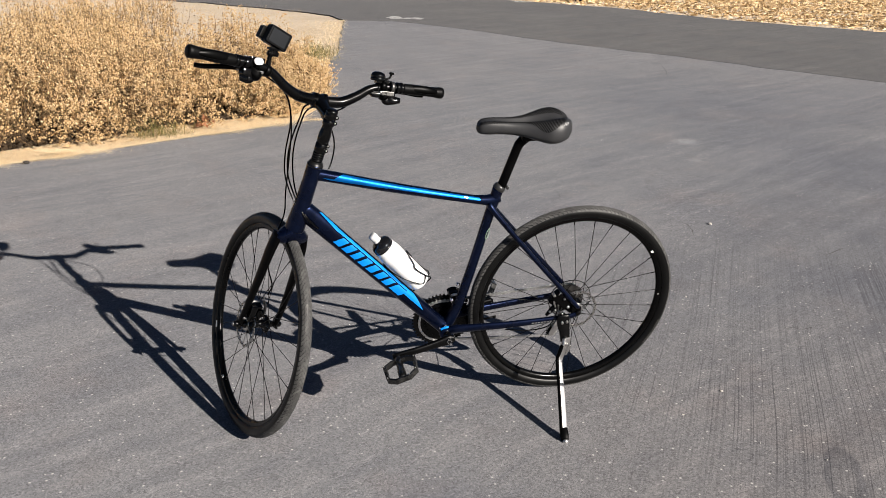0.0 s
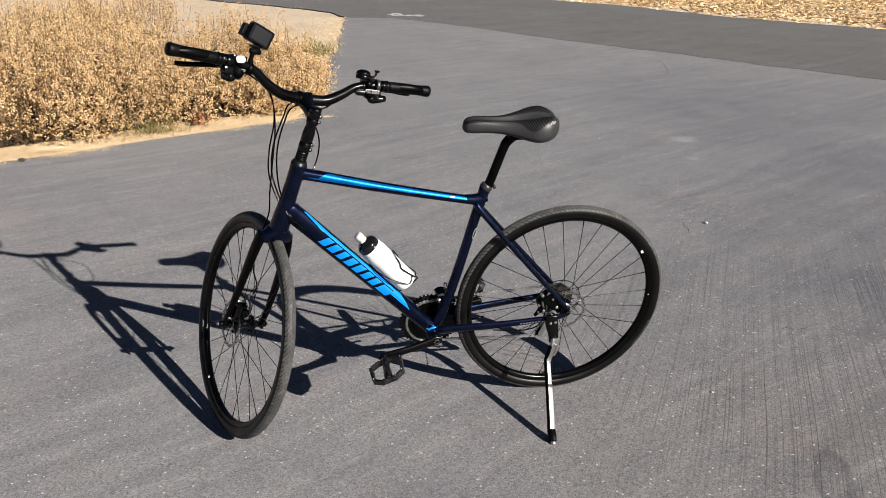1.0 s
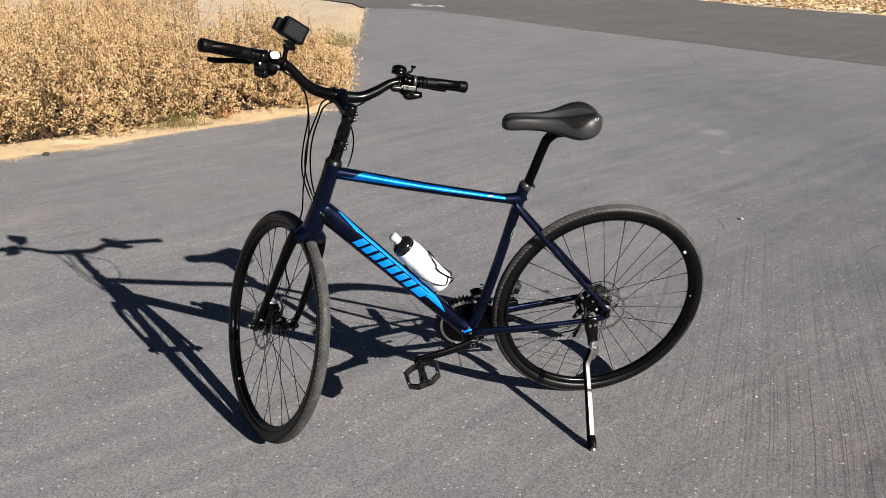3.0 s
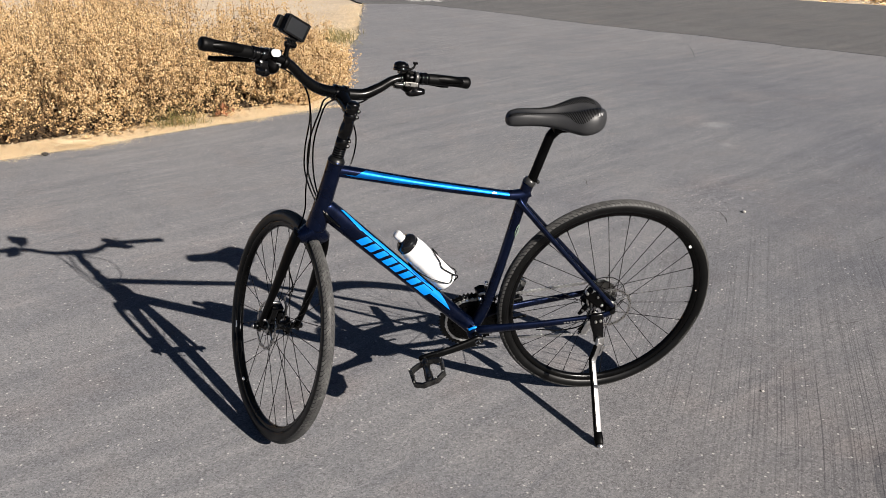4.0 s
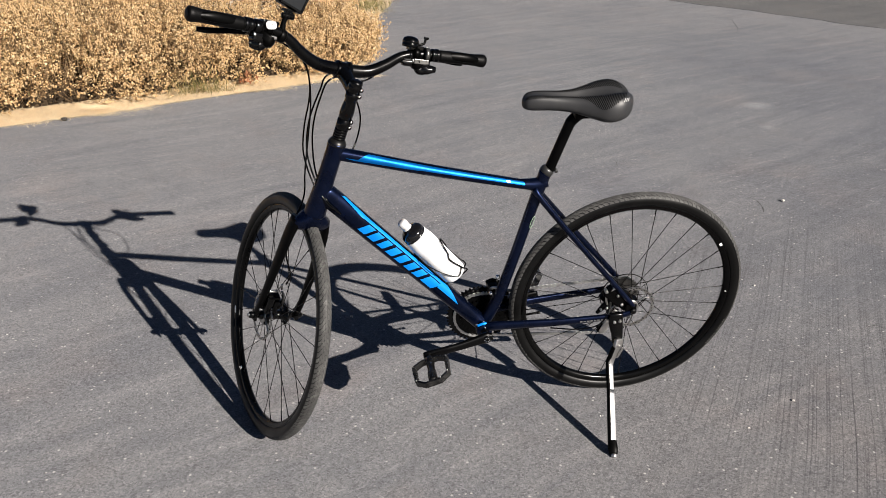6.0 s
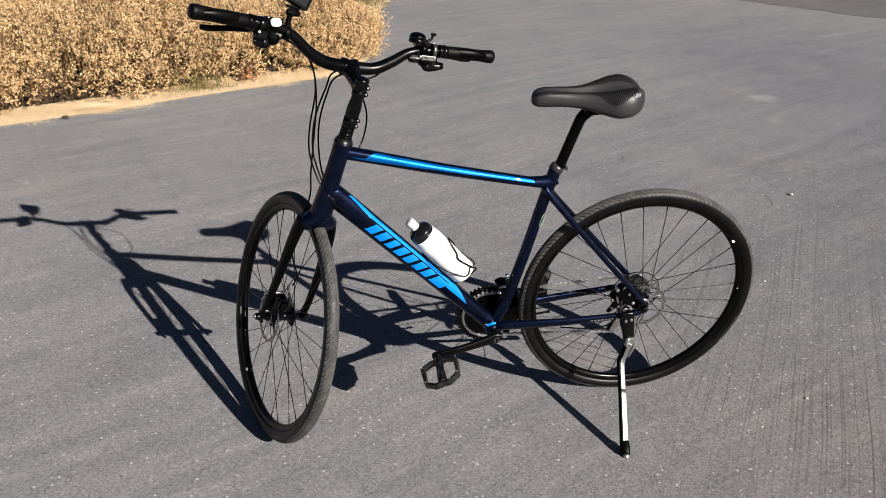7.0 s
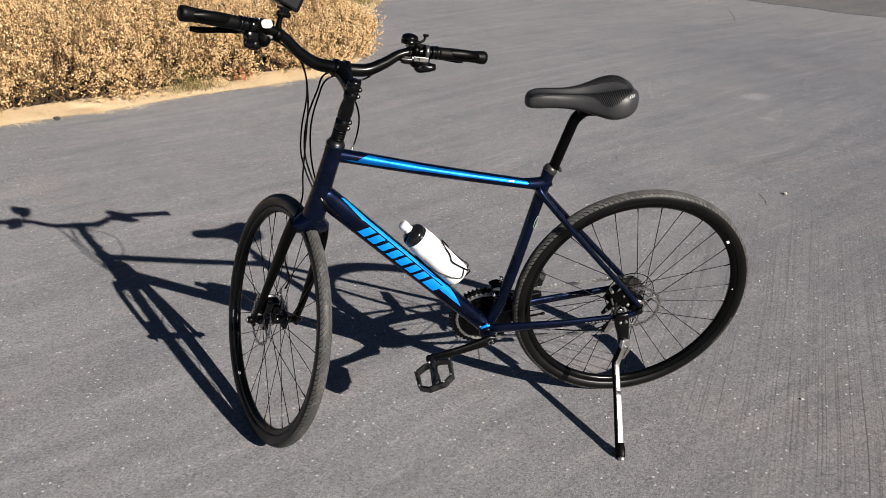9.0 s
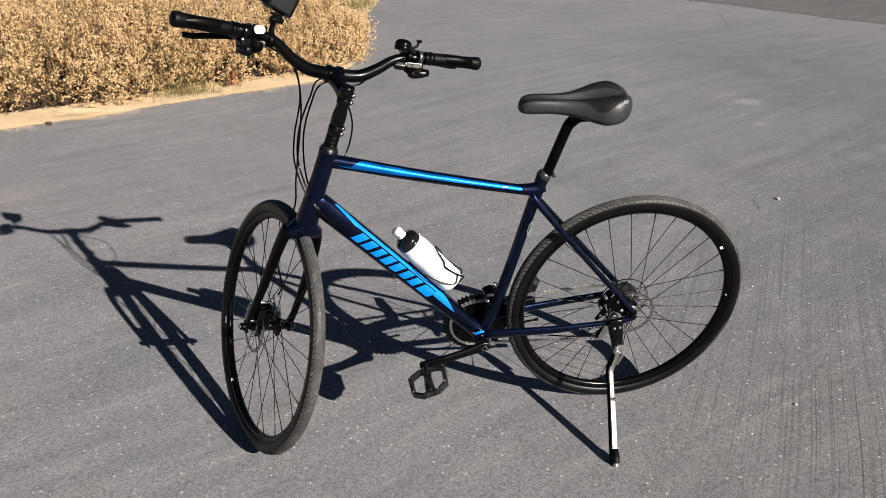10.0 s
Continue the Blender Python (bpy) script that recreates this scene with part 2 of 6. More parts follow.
    for x, y, r, tint in stains_and_tones:
        k = t.nodes.new("ShaderNodeVectorMath")
        k.operation = "DISTANCE"
        wob = put(t, "ShaderNodeTexNoise", Scale=min(9.0, 2.7 / r), Detail=6.0)
        t.links.new(v, wob.inputs["Vector"])
        add = t.nodes.new("ShaderNodeVectorMath")
        add.operation = "MULTIPLY_ADD"
        t.links.new(wob.outputs["Color"], add.inputs[0])
        add.inputs[1].default_value = (r * 0.9, r * 0.9, 0)
        t.links.new(v, add.inputs[2])
        t.links.new(add.outputs[0], k.inputs[0])
        k.inputs[1].default_value = (x + r * 0.45, y + r * 0.45, 0)
        unit_ = t.nodes.new("ShaderNodeMath")
        unit_.operation = "DIVIDE"
        t.links.new(k.outputs["Value"], unit_.inputs[0])
        unit_.inputs[1].default_value = r * 1.25
        base = shade(ramp(t, unit_.outputs[0], [(0.44 if r < 0.9 else 0.30, (0.8,) * 3), (0.92, (0, 0, 0))]), tint if isinstance(tint, tuple) else (tint, tint * 1.01, tint * 1.05 if tint < 1 else tint * 0.98))
    for x, y, long, across, turn in arches:
        k = t.nodes.new("ShaderNodeVectorMath")
        k.operation = "SUBTRACT"
        t.links.new(v, k.inputs[0])
        k.inputs[1].default_value = (x, y, 0)
        src = k.outputs[0]
        for rot, size in ((radians(-turn), (1, 1, 1)), (0.0, (1 / long, 1 / across, 0))):
            m_ = t.nodes.new("ShaderNodeMapping")
            m_.inputs["Rotation"].default_value, m_.inputs["Scale"].default_value = (0, 0, rot), size
            t.links.new(src, m_.inputs["Vector"])
            src = m_.outputs[0]
        wob = put(t, "ShaderNodeTexNoise", Scale=14.0, Detail=4.0)
        t.links.new(v, wob.inputs["Vector"])
        add = t.nodes.new("ShaderNodeVectorMath")
        add.operation = "MULTIPLY_ADD"
        t.links.new(wob.outputs["Color"], add.inputs[0])
        add.inputs[1].default_value = (0.5, 0.5, 0)
        t.links.new(src, add.inputs[2])
        size_ = t.nodes.new("ShaderNodeVectorMath")
        size_.operation = "DISTANCE"
        t.links.new(add.outputs[0], size_.inputs[0])
        size_.inputs[1].default_value = (0.25, 0.25, 0)
        base = shade(ramp(t, size_.outputs["Value"], [(0.45, (0.25,) * 3), (0.72, (0.9,) * 3), (0.88, (0.9,) * 3), (1.0, (0, 0, 0))]), (0.66, 0.67, 0.70))
    spot = mix(t, 1.0, ramp(t, pick.outputs[1], [(pale, (0, 0, 0)), (pale + 0.01, (1, 1, 1))]), ramp(t, big.outputs["Distance"], [(0.14, (1, 1, 1)), (0.30, (0, 0, 0))]), "MULTIPLY")
    base = mix(t, spot, base, (0.40, 0.39, 0.375))
    t.links.new(base, p.inputs["Base Color"])
    p.inputs["Roughness"].default_value = 0.85
    p.inputs["Diffuse Roughness"].default_value = 0.1
    p.inputs["Specular IOR Level"].default_value = 0.3
    h = mix(t, 0.5, chips.outputs["Distance"], pits)
    h = mix(t, 0.3, h, fine)
    bump(t, p, h, 0.5, 0.003)
    return m


def soil(name, a, b, c, chip):
    m, t, p = blank(name)
    v = coords(t, world_space=True)
    col = mix(t, ramp(t, noise_of(t, v, 1.1, 6.0, 0.65), [(0.3, (0, 0, 0)), (0.7, (1, 1, 1))]), a, b)
    col = mix(t, ramp(t, noise_of(t, v, 40.0, 6.0, 0.75), [(0.45, (0, 0, 0)), (0.65, (0.8,) * 3)]), col, c)
    t.links.new(col, p.inputs["Base Color"])
    p.inputs["Roughness"].default_value = 0.95
    bump(t, p, noise_of(t, v, chip, 5.0, 0.7), 0.8, 0.02)
    return m


# the widest round entries shift the tone of broad areas
PATH = asphalt("worn_asphalt", (0.0888, 0.0892, 0.0925), (0.2705, 0.2695, 0.2765), (0.86, 0.865, 0.89), 0.95, 60, 0.905, ((-2.0, -0.9, 1.25, 0.78), (-3.2, -1.6, 1.3, 0.84), (-3.6, -4.4, 1.7, 0.84), (-0.9, 1.0, 1.4, (0.93, 0.888, 0.858)), (-1.7, -4.3, 2.6, (0.895, 0.915, 0.940)), (-1.62, -0.55, 0.30, 0.82), (0.62, 0.62, 0.22, 0.86), (-0.6, -1.9, 0.4, 0.86), (-2.9, -2.6, 0.8, 0.86), (-1.75, 0.1, 0.5, 0.84), (-2.15, -3.28, 0.10, 1.45), (-1.95, -2.75, 0.05, 1.35)), (-1.35, 0.25, 0.8, 1.75), ((-0.640, 0.680, 0.19, 0.060, 61),))
ROAD = asphalt("dark_asphalt", (0.068, 0.067, 0.066), (0.172, 0.168, 0.164), (0.88, 0.88, 0.90), 0.5, 125, 0.985)
DRY_SOIL = soil("dry_soil", (0.48, 0.39, 0.285), (0.60, 0.51, 0.395), (0.33, 0.25, 0.17), 60.0)


def ragged(pts, step, amount, seed):
    """Points along a line, a step apart, each a little off it."""
    out = []
    for i in range(len(pts) - 1):
        a, b = np.array(pts[i], float), np.array(pts[i + 1], float)
        k = max(1, int(np.linalg.norm(b - a) / step))
        for j in range(k):
            q = a + (b - a) * j / k
            n = noise.noise_vector((q[0] * 1.7 + seed, q[1] * 1.7, 0.5)) * 0.7 + noise.noise_vector((q[0] * 7 + seed, q[1] * 7, 1.5)) * 0.45
            out.append((q[0] + n.x * amount, q[1] + n.y * amount))
    return out + [tuple(pts[-1])]


def slab(name, outline, top, depth, material, label, category):
    bm = bmesh.new()
    f = bm.faces.new([bm.verts.new((x, y, top)) for x, y in outline])
    f.normal_update()
    if f.normal.z < 0:
        f.normal_flip()
    r = bmesh.ops.extrude_face_region(bm, geom=[f])
    for v in r["geom"]:
        if isinstance(v, bmesh.types.BMVert):
            v.co.z = top
    for v in f.verts:
        v.co.z = top - depth
    f.normal_flip()
    bmesh.ops.triangulate(bm, faces=[g for g in bm.faces if len(g.verts) > 4])
    bmesh.ops.recalc_face_normals(bm, faces=list(bm.faces))
    me = bpy.data.meshes.new(name)
    bm.to_mesh(me)
    bm.free()
    return tagged(link(name, me, material), label, category, kind="structure")


VERGE = [(14.0, 2.2), (8.0, -0.9), (5.0, -2.30), (2.9, -3.46), (2.3, -3.72), (1.72, -4.06), (1.08, -4.34), (0.66, -4.57), (0.44, -5.2), (0.34, -6.0), (0.30, -6.9), (0.27, -7.45), (0.04, -8.4), (-0.10, -9.7), (-0.45, -12.55)]
CORNER = [(-0.45, -12.55), (-0.30, -13.5), (0.73, -15.05), (2.0, -16.5), (7.0, -21.5), (16.0, -30.0)]
JOINT = [(-0.45, -12.55), (-1.29, -12.15), (-2.05, -11.15), (-2.66, -9.97), (-3.19, -8.95), (-3.69, -8.16), (-4.17, -7.49), (-4.53, -6.76), (-4.98, -6.09), (-5.44, -5.29), (-8.2, 0.2), (-12.0, 8.0)]
FAR = [(6.0, -30.0), (-1.2, -21.0), (-4.4, -16.4), (-6.1, -14.0), (-7.12, -11.4), (-8.6, -9.34), (-13.5, -2.5), (-19.0, 8.0)]

_bm = bmesh.new()
bmesh.ops.create_grid(_bm, x_segments=60, y_segments=60, size=400)
for _v in _bm.verts:
    _v.co.z = -0.02
_me = bpy.data.meshes.new("ground")
_bm.to_mesh(_me)
_bm.free()
tagged(link("ground", _me, DRY_SOIL), "dry pale soil with straw litter beside the asphalt", "ground", kind="structure")
_verge, _corner = ragged(VERGE, 0.09, 0.07, 3), ragged(CORNER, 0.25, 0.10, 5)
_joint, _far = ragged(JOINT, 0.12, 0.09, 9), ragged(FAR, 0.3, 0.16, 12)
slab("pavement", _verge + _joint[1:] + [(-12.0, 14.0), (14.0, 14.0)], 0.0, 0.06, PATH, "worn grey asphalt path with roller streaks and pale chips", "asphalt path")
slab("road", _corner[::-1] + [(x, y) for x, y in _joint[1:]] + _far[::-1], 0.003, 0.06, ROAD, "newer dark grey asphalt road crossing behind the path", "road")


# ---- bicycle: rear axle is the origin, x ahead, y to its left ----
WHEEL, TYRE, LEAN, STEER, HEAD = 0.352, 0.021, 8.5, -70.9, 71.28
AXLE = (1.048, 0.0, -0.003)
RAKE = 0.041
_ring = WHEEL - TYRE
_lean = Matrix.Rotation(radians(-LEAN), 4, "X")
_stand = Matrix.Translation((0, _ring * math.sin(radians(LEAN)), _ring * math.cos(radians(LEAN)) + TYRE)) @ _lean
bicycle = tagged(new("bicycle"), "dark navy city bicycle with bright blue stripes leaning on its kickstand", "bicycle")
bicycle.empty_display_size = 0.2
bicycle.matrix_basis = _stand @ Matrix.Translation((0, 0, -WHEEL))
UP = Matrix.Translation((0, 0, WHEEL))
_axis = Vector((-math.cos(radians(HEAD)), 0, math.sin(radians(HEAD))))
_pivot = Vector(AXLE) - RAKE * Vector((math.sin(radians(HEAD)), 0, math.cos(radians(HEAD))))
TURNED = UP @ Matrix.Translation(_pivot) @ Matrix.Rotation(radians(STEER), 4, _axis) @ Matrix.Translation(-_pivot)


def on_axis(z):
    """The steering axis at the height z above the axles."""
    k = (z - _pivot.z) / _axis.z
    return np.array(_pivot + _axis * k)


Y = np.array((0.0, 1.0, 0.0))
BB = np.array((0.426, 0.0, -0.064))

# frame tubes
DOWN = [((0.863, 0, 0.399), (0.023, 0.026)), ((0.835, 0, 0.370), (0.023, 0.029)), ((0.658, 0, 0.183), (0.021, 0.027)), ((0.469, 0, -0.017), (0.022, 0.023)), ((0.431, 0, -0.058), (0.025, 0.022))]
TOP = [((0.836, 0, 0.507), (0.016, 0.017)), ((0.798, 0, 0.501), (0.017, 0.0165)), ((0.592, 0, 0.450), (0.017, 0.0145)), ((0.35, 0, 0.397), (0.015, 0.0125)), ((0.287, 0, 0.386), (0.015, 0.0125))]
SEAT = [((0.425, 0, -0.060), 0.019), ((0.388, 0, 0.02), 0.0165), ((0.350, 0, 0.151), 0.0152), ((0.307, 0, 0.325), 0.0156), ((0.278, 0, 0.435), 0.0175)]


def of(rows):
    return [r[0] for r in rows], [r[1] for r in rows]


sh = Shape()
rod(sh, BB - 0.038 * Y, BB + 0.038 * Y, 0.0235, 24)
frame_ = part("frame", sh, NAVY, bicycle, "dark navy metallic painted frame", UP)
sh = Shape()
tube(sh, *of(DOWN), seg=28, n=10, side=Y, square=2.4)
down_tube = part("down_tube", sh, NAVY, frame_)
sh = Shape()
tube(sh, *of(TOP), seg=24, n=10, side=Y, square=2.3)
top_tube = part("top_tube", sh, NAVY, frame_)
sh = Shape()
tube(sh, *of(SEAT), seg=20, n=8, side=Y)
part("seat_tube", sh, NAVY, frame_)
sh = Shape()
tube(sh, [on_axis(0.336), on_axis(0.362), on_axis(0.433), on_axis(0.503), on_axis(0.538)], [0.029, 0.028, 0.0235, 0.0225, 0.0235], seg=24, side=Y)
part("head_tube", sh, NAVY, frame_)
for s in (1, -1):
    sh = Shape()
    tube(sh, [(0.308, 0.006 * s, 0.385), (0.288, 0.022 * s, 0.355), (0.149, 0.052 * s, 0.190), (0.03, 0.066 * s, 0.052), (0.002, 0.068 * s, 0.018)], [(0.009, 0.012), (0.0085, 0.012), (0.0075, 0.0095), (0.0075, 0.009), (0.006, 0.010)], seg=14)
    part("seat_stay", sh, NAVY, frame_)
    sh = Shape()
    tube(sh, [(0.425, 0.026 * s, -0.056), (0.385, 0.040 * s, -0.044), (0.30, 0.052 * s, -0.036), (0.211, 0.060 * s, -0.030), (0.05, 0.067 * s, -0.017), (0.0, 0.068 * s, -0.006)], [(0.012, 0.017), (0.011, 0.0165), (0.0095, 0.0155), (0.009, 0.0140), (0.008, 0.0115), (0.006, 0.011)], seg=14)
    part("chain_stay", sh, NAVY, frame_)
    sh = Shape()
    box(sh, (0.006, 0.066 * s, 0.004), (0.032, 0.006, 0.034), bevel=0.4)
    part("dropout", sh, DULLBLACK, frame_)


sh = Shape()
tube(sh, [(0.350, 0, 0.3965), (0.305, 0, 0.393), (0.274, 0, 0.402)], [(0.0150, 0.0126), (0.0178, 0.0168), (0.0165, 0.0180)], seg=20, n=5, side=Y)
part("seat_cluster", sh, NAVY, frame_)


def on_tube(rows, s, a, lift=0.0009, n=10, square=2.4):
    """A place on a tube in the frame's plane: s from 0 to 1 along it, a in degrees from its left side upwards."""
    pts = smooth_path(np.hstack([np.array([r[0] for r in rows], float), np.array([(r[1], r[1]) if np.isscalar(r[1]) else r[1] for r in rows], float)]), n)
    run = np.r_[0, np.cumsum(np.linalg.norm(np.diff(pts[:, :3], axis=0), axis=1))]
    k = np.interp(np.clip(s, 0, 1) * run[-1], run, np.arange(len(pts)))
    i = min(int(k), len(pts) - 2)
    q = pts[i] + (pts[i + 1] - pts[i]) * (k - i)
    tt = unit(pts[i + 1, :3] - pts[i, :3])
    up = np.cross(tt, Y)
    if up[2] < 0:
        up = -up
    c, d = math.cos(radians(a)), math.sin(radians(a))
    c, d = math.copysign(abs(c) ** (2 / square), c), math.copysign(abs(d) ** (2 / square), d)
    return q[:3] + Y * c * (q[3] + lift) + up * d * (q[4] + lift)


def decal(sh, rows, corners, ns=8, na=6, square=2.4, lift=0.0009):
    """A painted shape on a tube: four (along, round) corners, in order round it."""
    c = np.array(corners, float)
    verts, faces = [], []
    for i in range(ns + 1):
        for j in range(na + 1):
            u, w = i / ns, j / na
            p = (1 - u) * (1 - w) * c[0] + u * (1 - w) * c[1] + u * w * c[2] + (1 - u) * w * c[3]
            verts.append(on_tube(rows, p[0], p[1], lift, square=square))
    for i in range(ns):
        for j in range(na):
            k = i * (na + 1) + j
            faces.append((k, k + 1, k + na + 2, k + na + 1))
    return sh.add(verts, faces)


# blue stripes and the slanted blue shapes
sh = Shape()
decal(sh, TOP, [(0.115, 0), (0.97, 16), (0.97, 58), (0.16, 70)], 40, 6, 2.3)
decal(sh, TOP, [(0.10, -12), (0.40, 2), (0.40, 12), (0.055, -2)], 14, 3, 2.3)
part("stripe", sh, DEEP, frame_, "deep blue painted stripe")
sh = Shape()
decal(sh, DOWN, [(0.06, 66), (0.19, 38), (0.25, 62), (0.075, 82)], 10, 5)
decal(sh, DOWN, [(0.17, 42), (0.70, 41), (0.72, 66), (0.22, 66)], 30, 5)
decal(sh, DOWN, [(0.68, 8), (0.82, 8), (0.72, 66), (0.68, 66)], 8, 8)
part("stripe", sh, BRIGHT, frame_, "bright blue painted stripe")
s0 = 0.208
for wide, strokes in ((0.094, 2), (0.034, 1), (0.094, 2), (0.090, 2), (0.070, 1)):
    sh = Shape()
    one = (wide - 0.015 * (strokes - 1)) / strokes
    for k in range(strokes):
        e = s0 + k * (one + 0.015)
        decal(sh, DOWN, [(e, -20), (e + one, -20), (e + one + 0.026, 34), (e + 0.026, 34)], 6, 8)
    part("slanted_shape", sh, BRIGHT, frame_, "slanted bright blue painted shape")
    s0 += wide + 0.018
sh = Shape()
for k in range(9):
    q = np.array((0.155 - 0.010 * k, 0.0, -0.0255 + 0.0007 * k))
    yy = 0.0725 + 0.00045 * k
    sh.add([q + (0, yy, -0.002), q + (-0.007, yy, -0.002), q + (-0.007, yy, 0.002), q + (0, yy, 0.002)], [(0, 1, 2, 3)])
part("lettering_bar", sh, ALU, frame_, "row of small pale bars")


# ---- wheels ----
def wheel(name, centre, at, parent, left_rotor, mark, valve, spoke_turn, rear):
    """A spoked wheel: hub with tyre, tread, rim, spokes, disc and valve; built in the bicycle's plane."""
    c = np.array(centre, float)

    def pt(a, r, y=0.0):
        return c + np.array((math.cos(a) * r, y, math.sin(a) * r))

    def ring(sh, prof, seg=96):
        """Turns (y, radius) points round the axle."""
        an = np.linspace(0, 2 * np.pi, seg, endpoint=False)
        verts = [c + np.array((math.cos(t) * r, y, math.sin(t) * r)) for t in an for y, r in prof]
        m = len(prof)
        faces = [(i * m + j, i * m + (j + 1) % m, ((i + 1) % seg) * m + (j + 1) % m, ((i + 1) % seg) * m + j) for i in range(seg) for j in range(m)]
        return sh.add(verts, faces)

    half = 0.066 if rear else 0.054
    sh = Shape()
    a, b = c - half * Y, c + half * Y
    lathe(sh, a, b, [(0, 0.008), (0.01, 0.012), (half - 0.034, 0.014), (half - 0.030, 0.028), (half - 0.027, 0.028), (half - 0.022, 0.013), (half + 0.022, 0.013), (half + 0.027, 0.029), (half + 0.030, 0.029), (half + 0.034, 0.015), (2 * half - 0.01, 0.013), (2 * half, 0.008)], 24)
    hub = part(name, sh, GLOSSBLACK, parent, "black spoked wheel with a dusty treaded tyre", at)
    sh = Shape()
    prof = []
    for k in range(22):
        t = radians(-128 + 256 * k / 21)
        prof.append((math.sin(t) * 0.0182, _ring + math.cos(t) * 0.0198))
    prof += [(0.012, 0.316), (-0.012, 0.316)]
    ring(sh, prof, 128)
    part("tyre", sh, RUBBER, hub)
    # tread: curved blocks that slant back from the middle on both sides
    sh = Shape()
    count = 148
    wob = np.random.default_rng(5 if rear else 6)
    for k in range(count):
        t = 2 * math.pi * k / count
        for y0, y1, l, sk, off in ((0.0001, 0.0039, 0.0069, 1.9, 0.2), (-0.0039, -0.0001, 0.0069, 1.9, 0.7), (0.0042, 0.0108, 0.0066, 1.7, 0.0), (-0.0108, -0.0042, 0.0066, 1.7, 0.5), (0.0111, 0.0162, 0.0058, 1.3, 0.42), (-0.0162, -0.0111, 0.0058, 1.3, 0.92)):
            high = wob.uniform(0.0003, 0.0006)
            rows_t = []
            for lift, shrink in ((-0.0008, 1.0), (high, 0.94)):
                for f in (0.0, 0.5, 1.0):
                    ym = (y0 + y1) / 2 + (y0 + (y1 - y0) * f - (y0 + y1) / 2) * shrink
                    th = math.asin(max(-1, min(1, ym / 0.0182)))
                    r = _ring + math.cos(th) * (0.0198 + lift)
                    bend = sk * abs(ym) + 0.0016 * math.sin(math.pi * f)
                    for ee in (-1, 1):
                        rows_t.append(pt(t + off * 2 * math.pi / count + (ee * l * shrink + bend) / 0.348, r, math.sin(th) * (0.0182 + lift)))
            sh.add(rows_t, [(6, 8, 9, 7), (8, 10, 11, 9), (0, 2, 8, 6), (2, 4, 10, 8), (1, 7, 9, 3), (3, 9, 11, 5), (0, 6, 7, 1), (4, 5, 11, 10)], smooth=False)
    tagged(part("tread", sh, TREAD, hub, "dusty grey rubber tread blocks"), kind="stuff")
    sh = Shape()
    ring(sh, [(-0.0112, 0.3195), (-0.0114, 0.313), (-0.0102, 0.306), (-0.0052, 0.3000), (0.0, 0.2990), (0.0052, 0.3000), (0.0102, 0.306), (0.0114, 0.313), (0.0112, 0.3195), (0.009, 0.315), (-0.009, 0.315)], 128)
    rim = part("rim", sh, RIM, hub)
    # small pale marks on the rim's left flank: stickers and one painted highlight
    for ang, wide, r0 in mark:
        sh = Shape()
        verts, faces = [], []
        for k in range(5):
            t = ang + (k / 4 - 0.5) * wide / 0.307
            verts += [pt(t, r, np.interp(r, (0.300, 0.306, 0.313, 0.3195), (0.0052, 0.0102, 0.0114, 0.0112)) + 0.0007) for r in (r0, r0 + 0.7 * wide if wide < 0.012 else r0 + 0.0085)]
        faces = [(2 * k, 2 * k + 1, 2 * k + 3, 2 * k + 2) for k in range(4)]
        sh.add(verts, faces)
        part("rim_sticker_glint", sh, WHITE, hub, "small white rim mark, sticker and painted glint alike")
    for k in range(28):
        side = 1 if k % 2 else -1
        a_rim = 2 * math.pi * k / 28 + spoke_turn
        cross = radians(68) * (1 if (k // 2) % 2 else -1)
        y_hub = (0.026 if side > 0 else -(0.020 if rear else 0.027)) if not rear else (0.028 if side > 0 else -0.018)
        sh = Shape()
        tube(sh, [pt(a_rim + cross, 0.026, y_hub), pt(a_rim, 0.3000, 0.003 * side)], 0.0011, seg=6, n=1, cap=False)
        lathe(sh, pt(a_rim, 0.2855, 0.0035 * side), pt(a_rim, 0.3015, 0.003 * side), [(0, 0.0015), (0.016, 0.002)], 6)
        part("spoke", sh, BLACK, hub)
    # disc
    sh = Shape()
    yd = left_rotor
    seg = 144
    inner, outer = (0.0600, 0.0705) if rear else (0.0620, 0.0730)
    verts, faces = [], []
    for k in range(seg):
        t = 2 * math.pi * k / seg
        ro = outer - (0.0025 if (k // 4) % 2 else 0.0)
        ri = inner + (0.002 if (k // 6) % 2 else 0.0)
        verts += [pt(t, ri, yd - 0.001), pt(t, ro, yd - 0.001), pt(t, ro, yd + 0.001), pt(t, ri, yd + 0.001)]
    for k in range(seg):
        j = (k + 1) % seg
        for e in range(4):
            faces.append((k * 4 + e, k * 4 + (e + 1) % 4, j * 4 + (e + 1) % 4, j * 4 + e))
    sh.add(verts, faces, smooth=False)
    for k in range(6):
        t = 2 * math.pi * k / 6
        tube(sh, [pt(t, 0.020, yd), pt(t + 0.35, 0.045, yd), pt(t + 0.5, inner + 0.001, yd)], [(0.0030, 0.001), (0.0020, 0.001), (0.0022, 0.001)], seg=6, n=4, side=None)
    lathe(sh, c + Y * (yd - 0.002), c + Y * (yd + 0.002), [(0, 0.020), (0.001, 0.023), (0.003, 0.023), (0.004, 0.020)], 24)
    rotor = part("disc_rotor", sh, STEEL, hub, "bare steel brake disc")
    sh = Shape()
    for k in range(48):
        t, r = 2 * math.pi * k / 48, inner + (0.0025, 0.0052, 0.0078)[k % 3]
        lathe(sh, pt(t, r, yd - 0.0014), pt(t, r, yd + 0.0014), [(0, 0.0021), (0.0028, 0.0021)], 8)
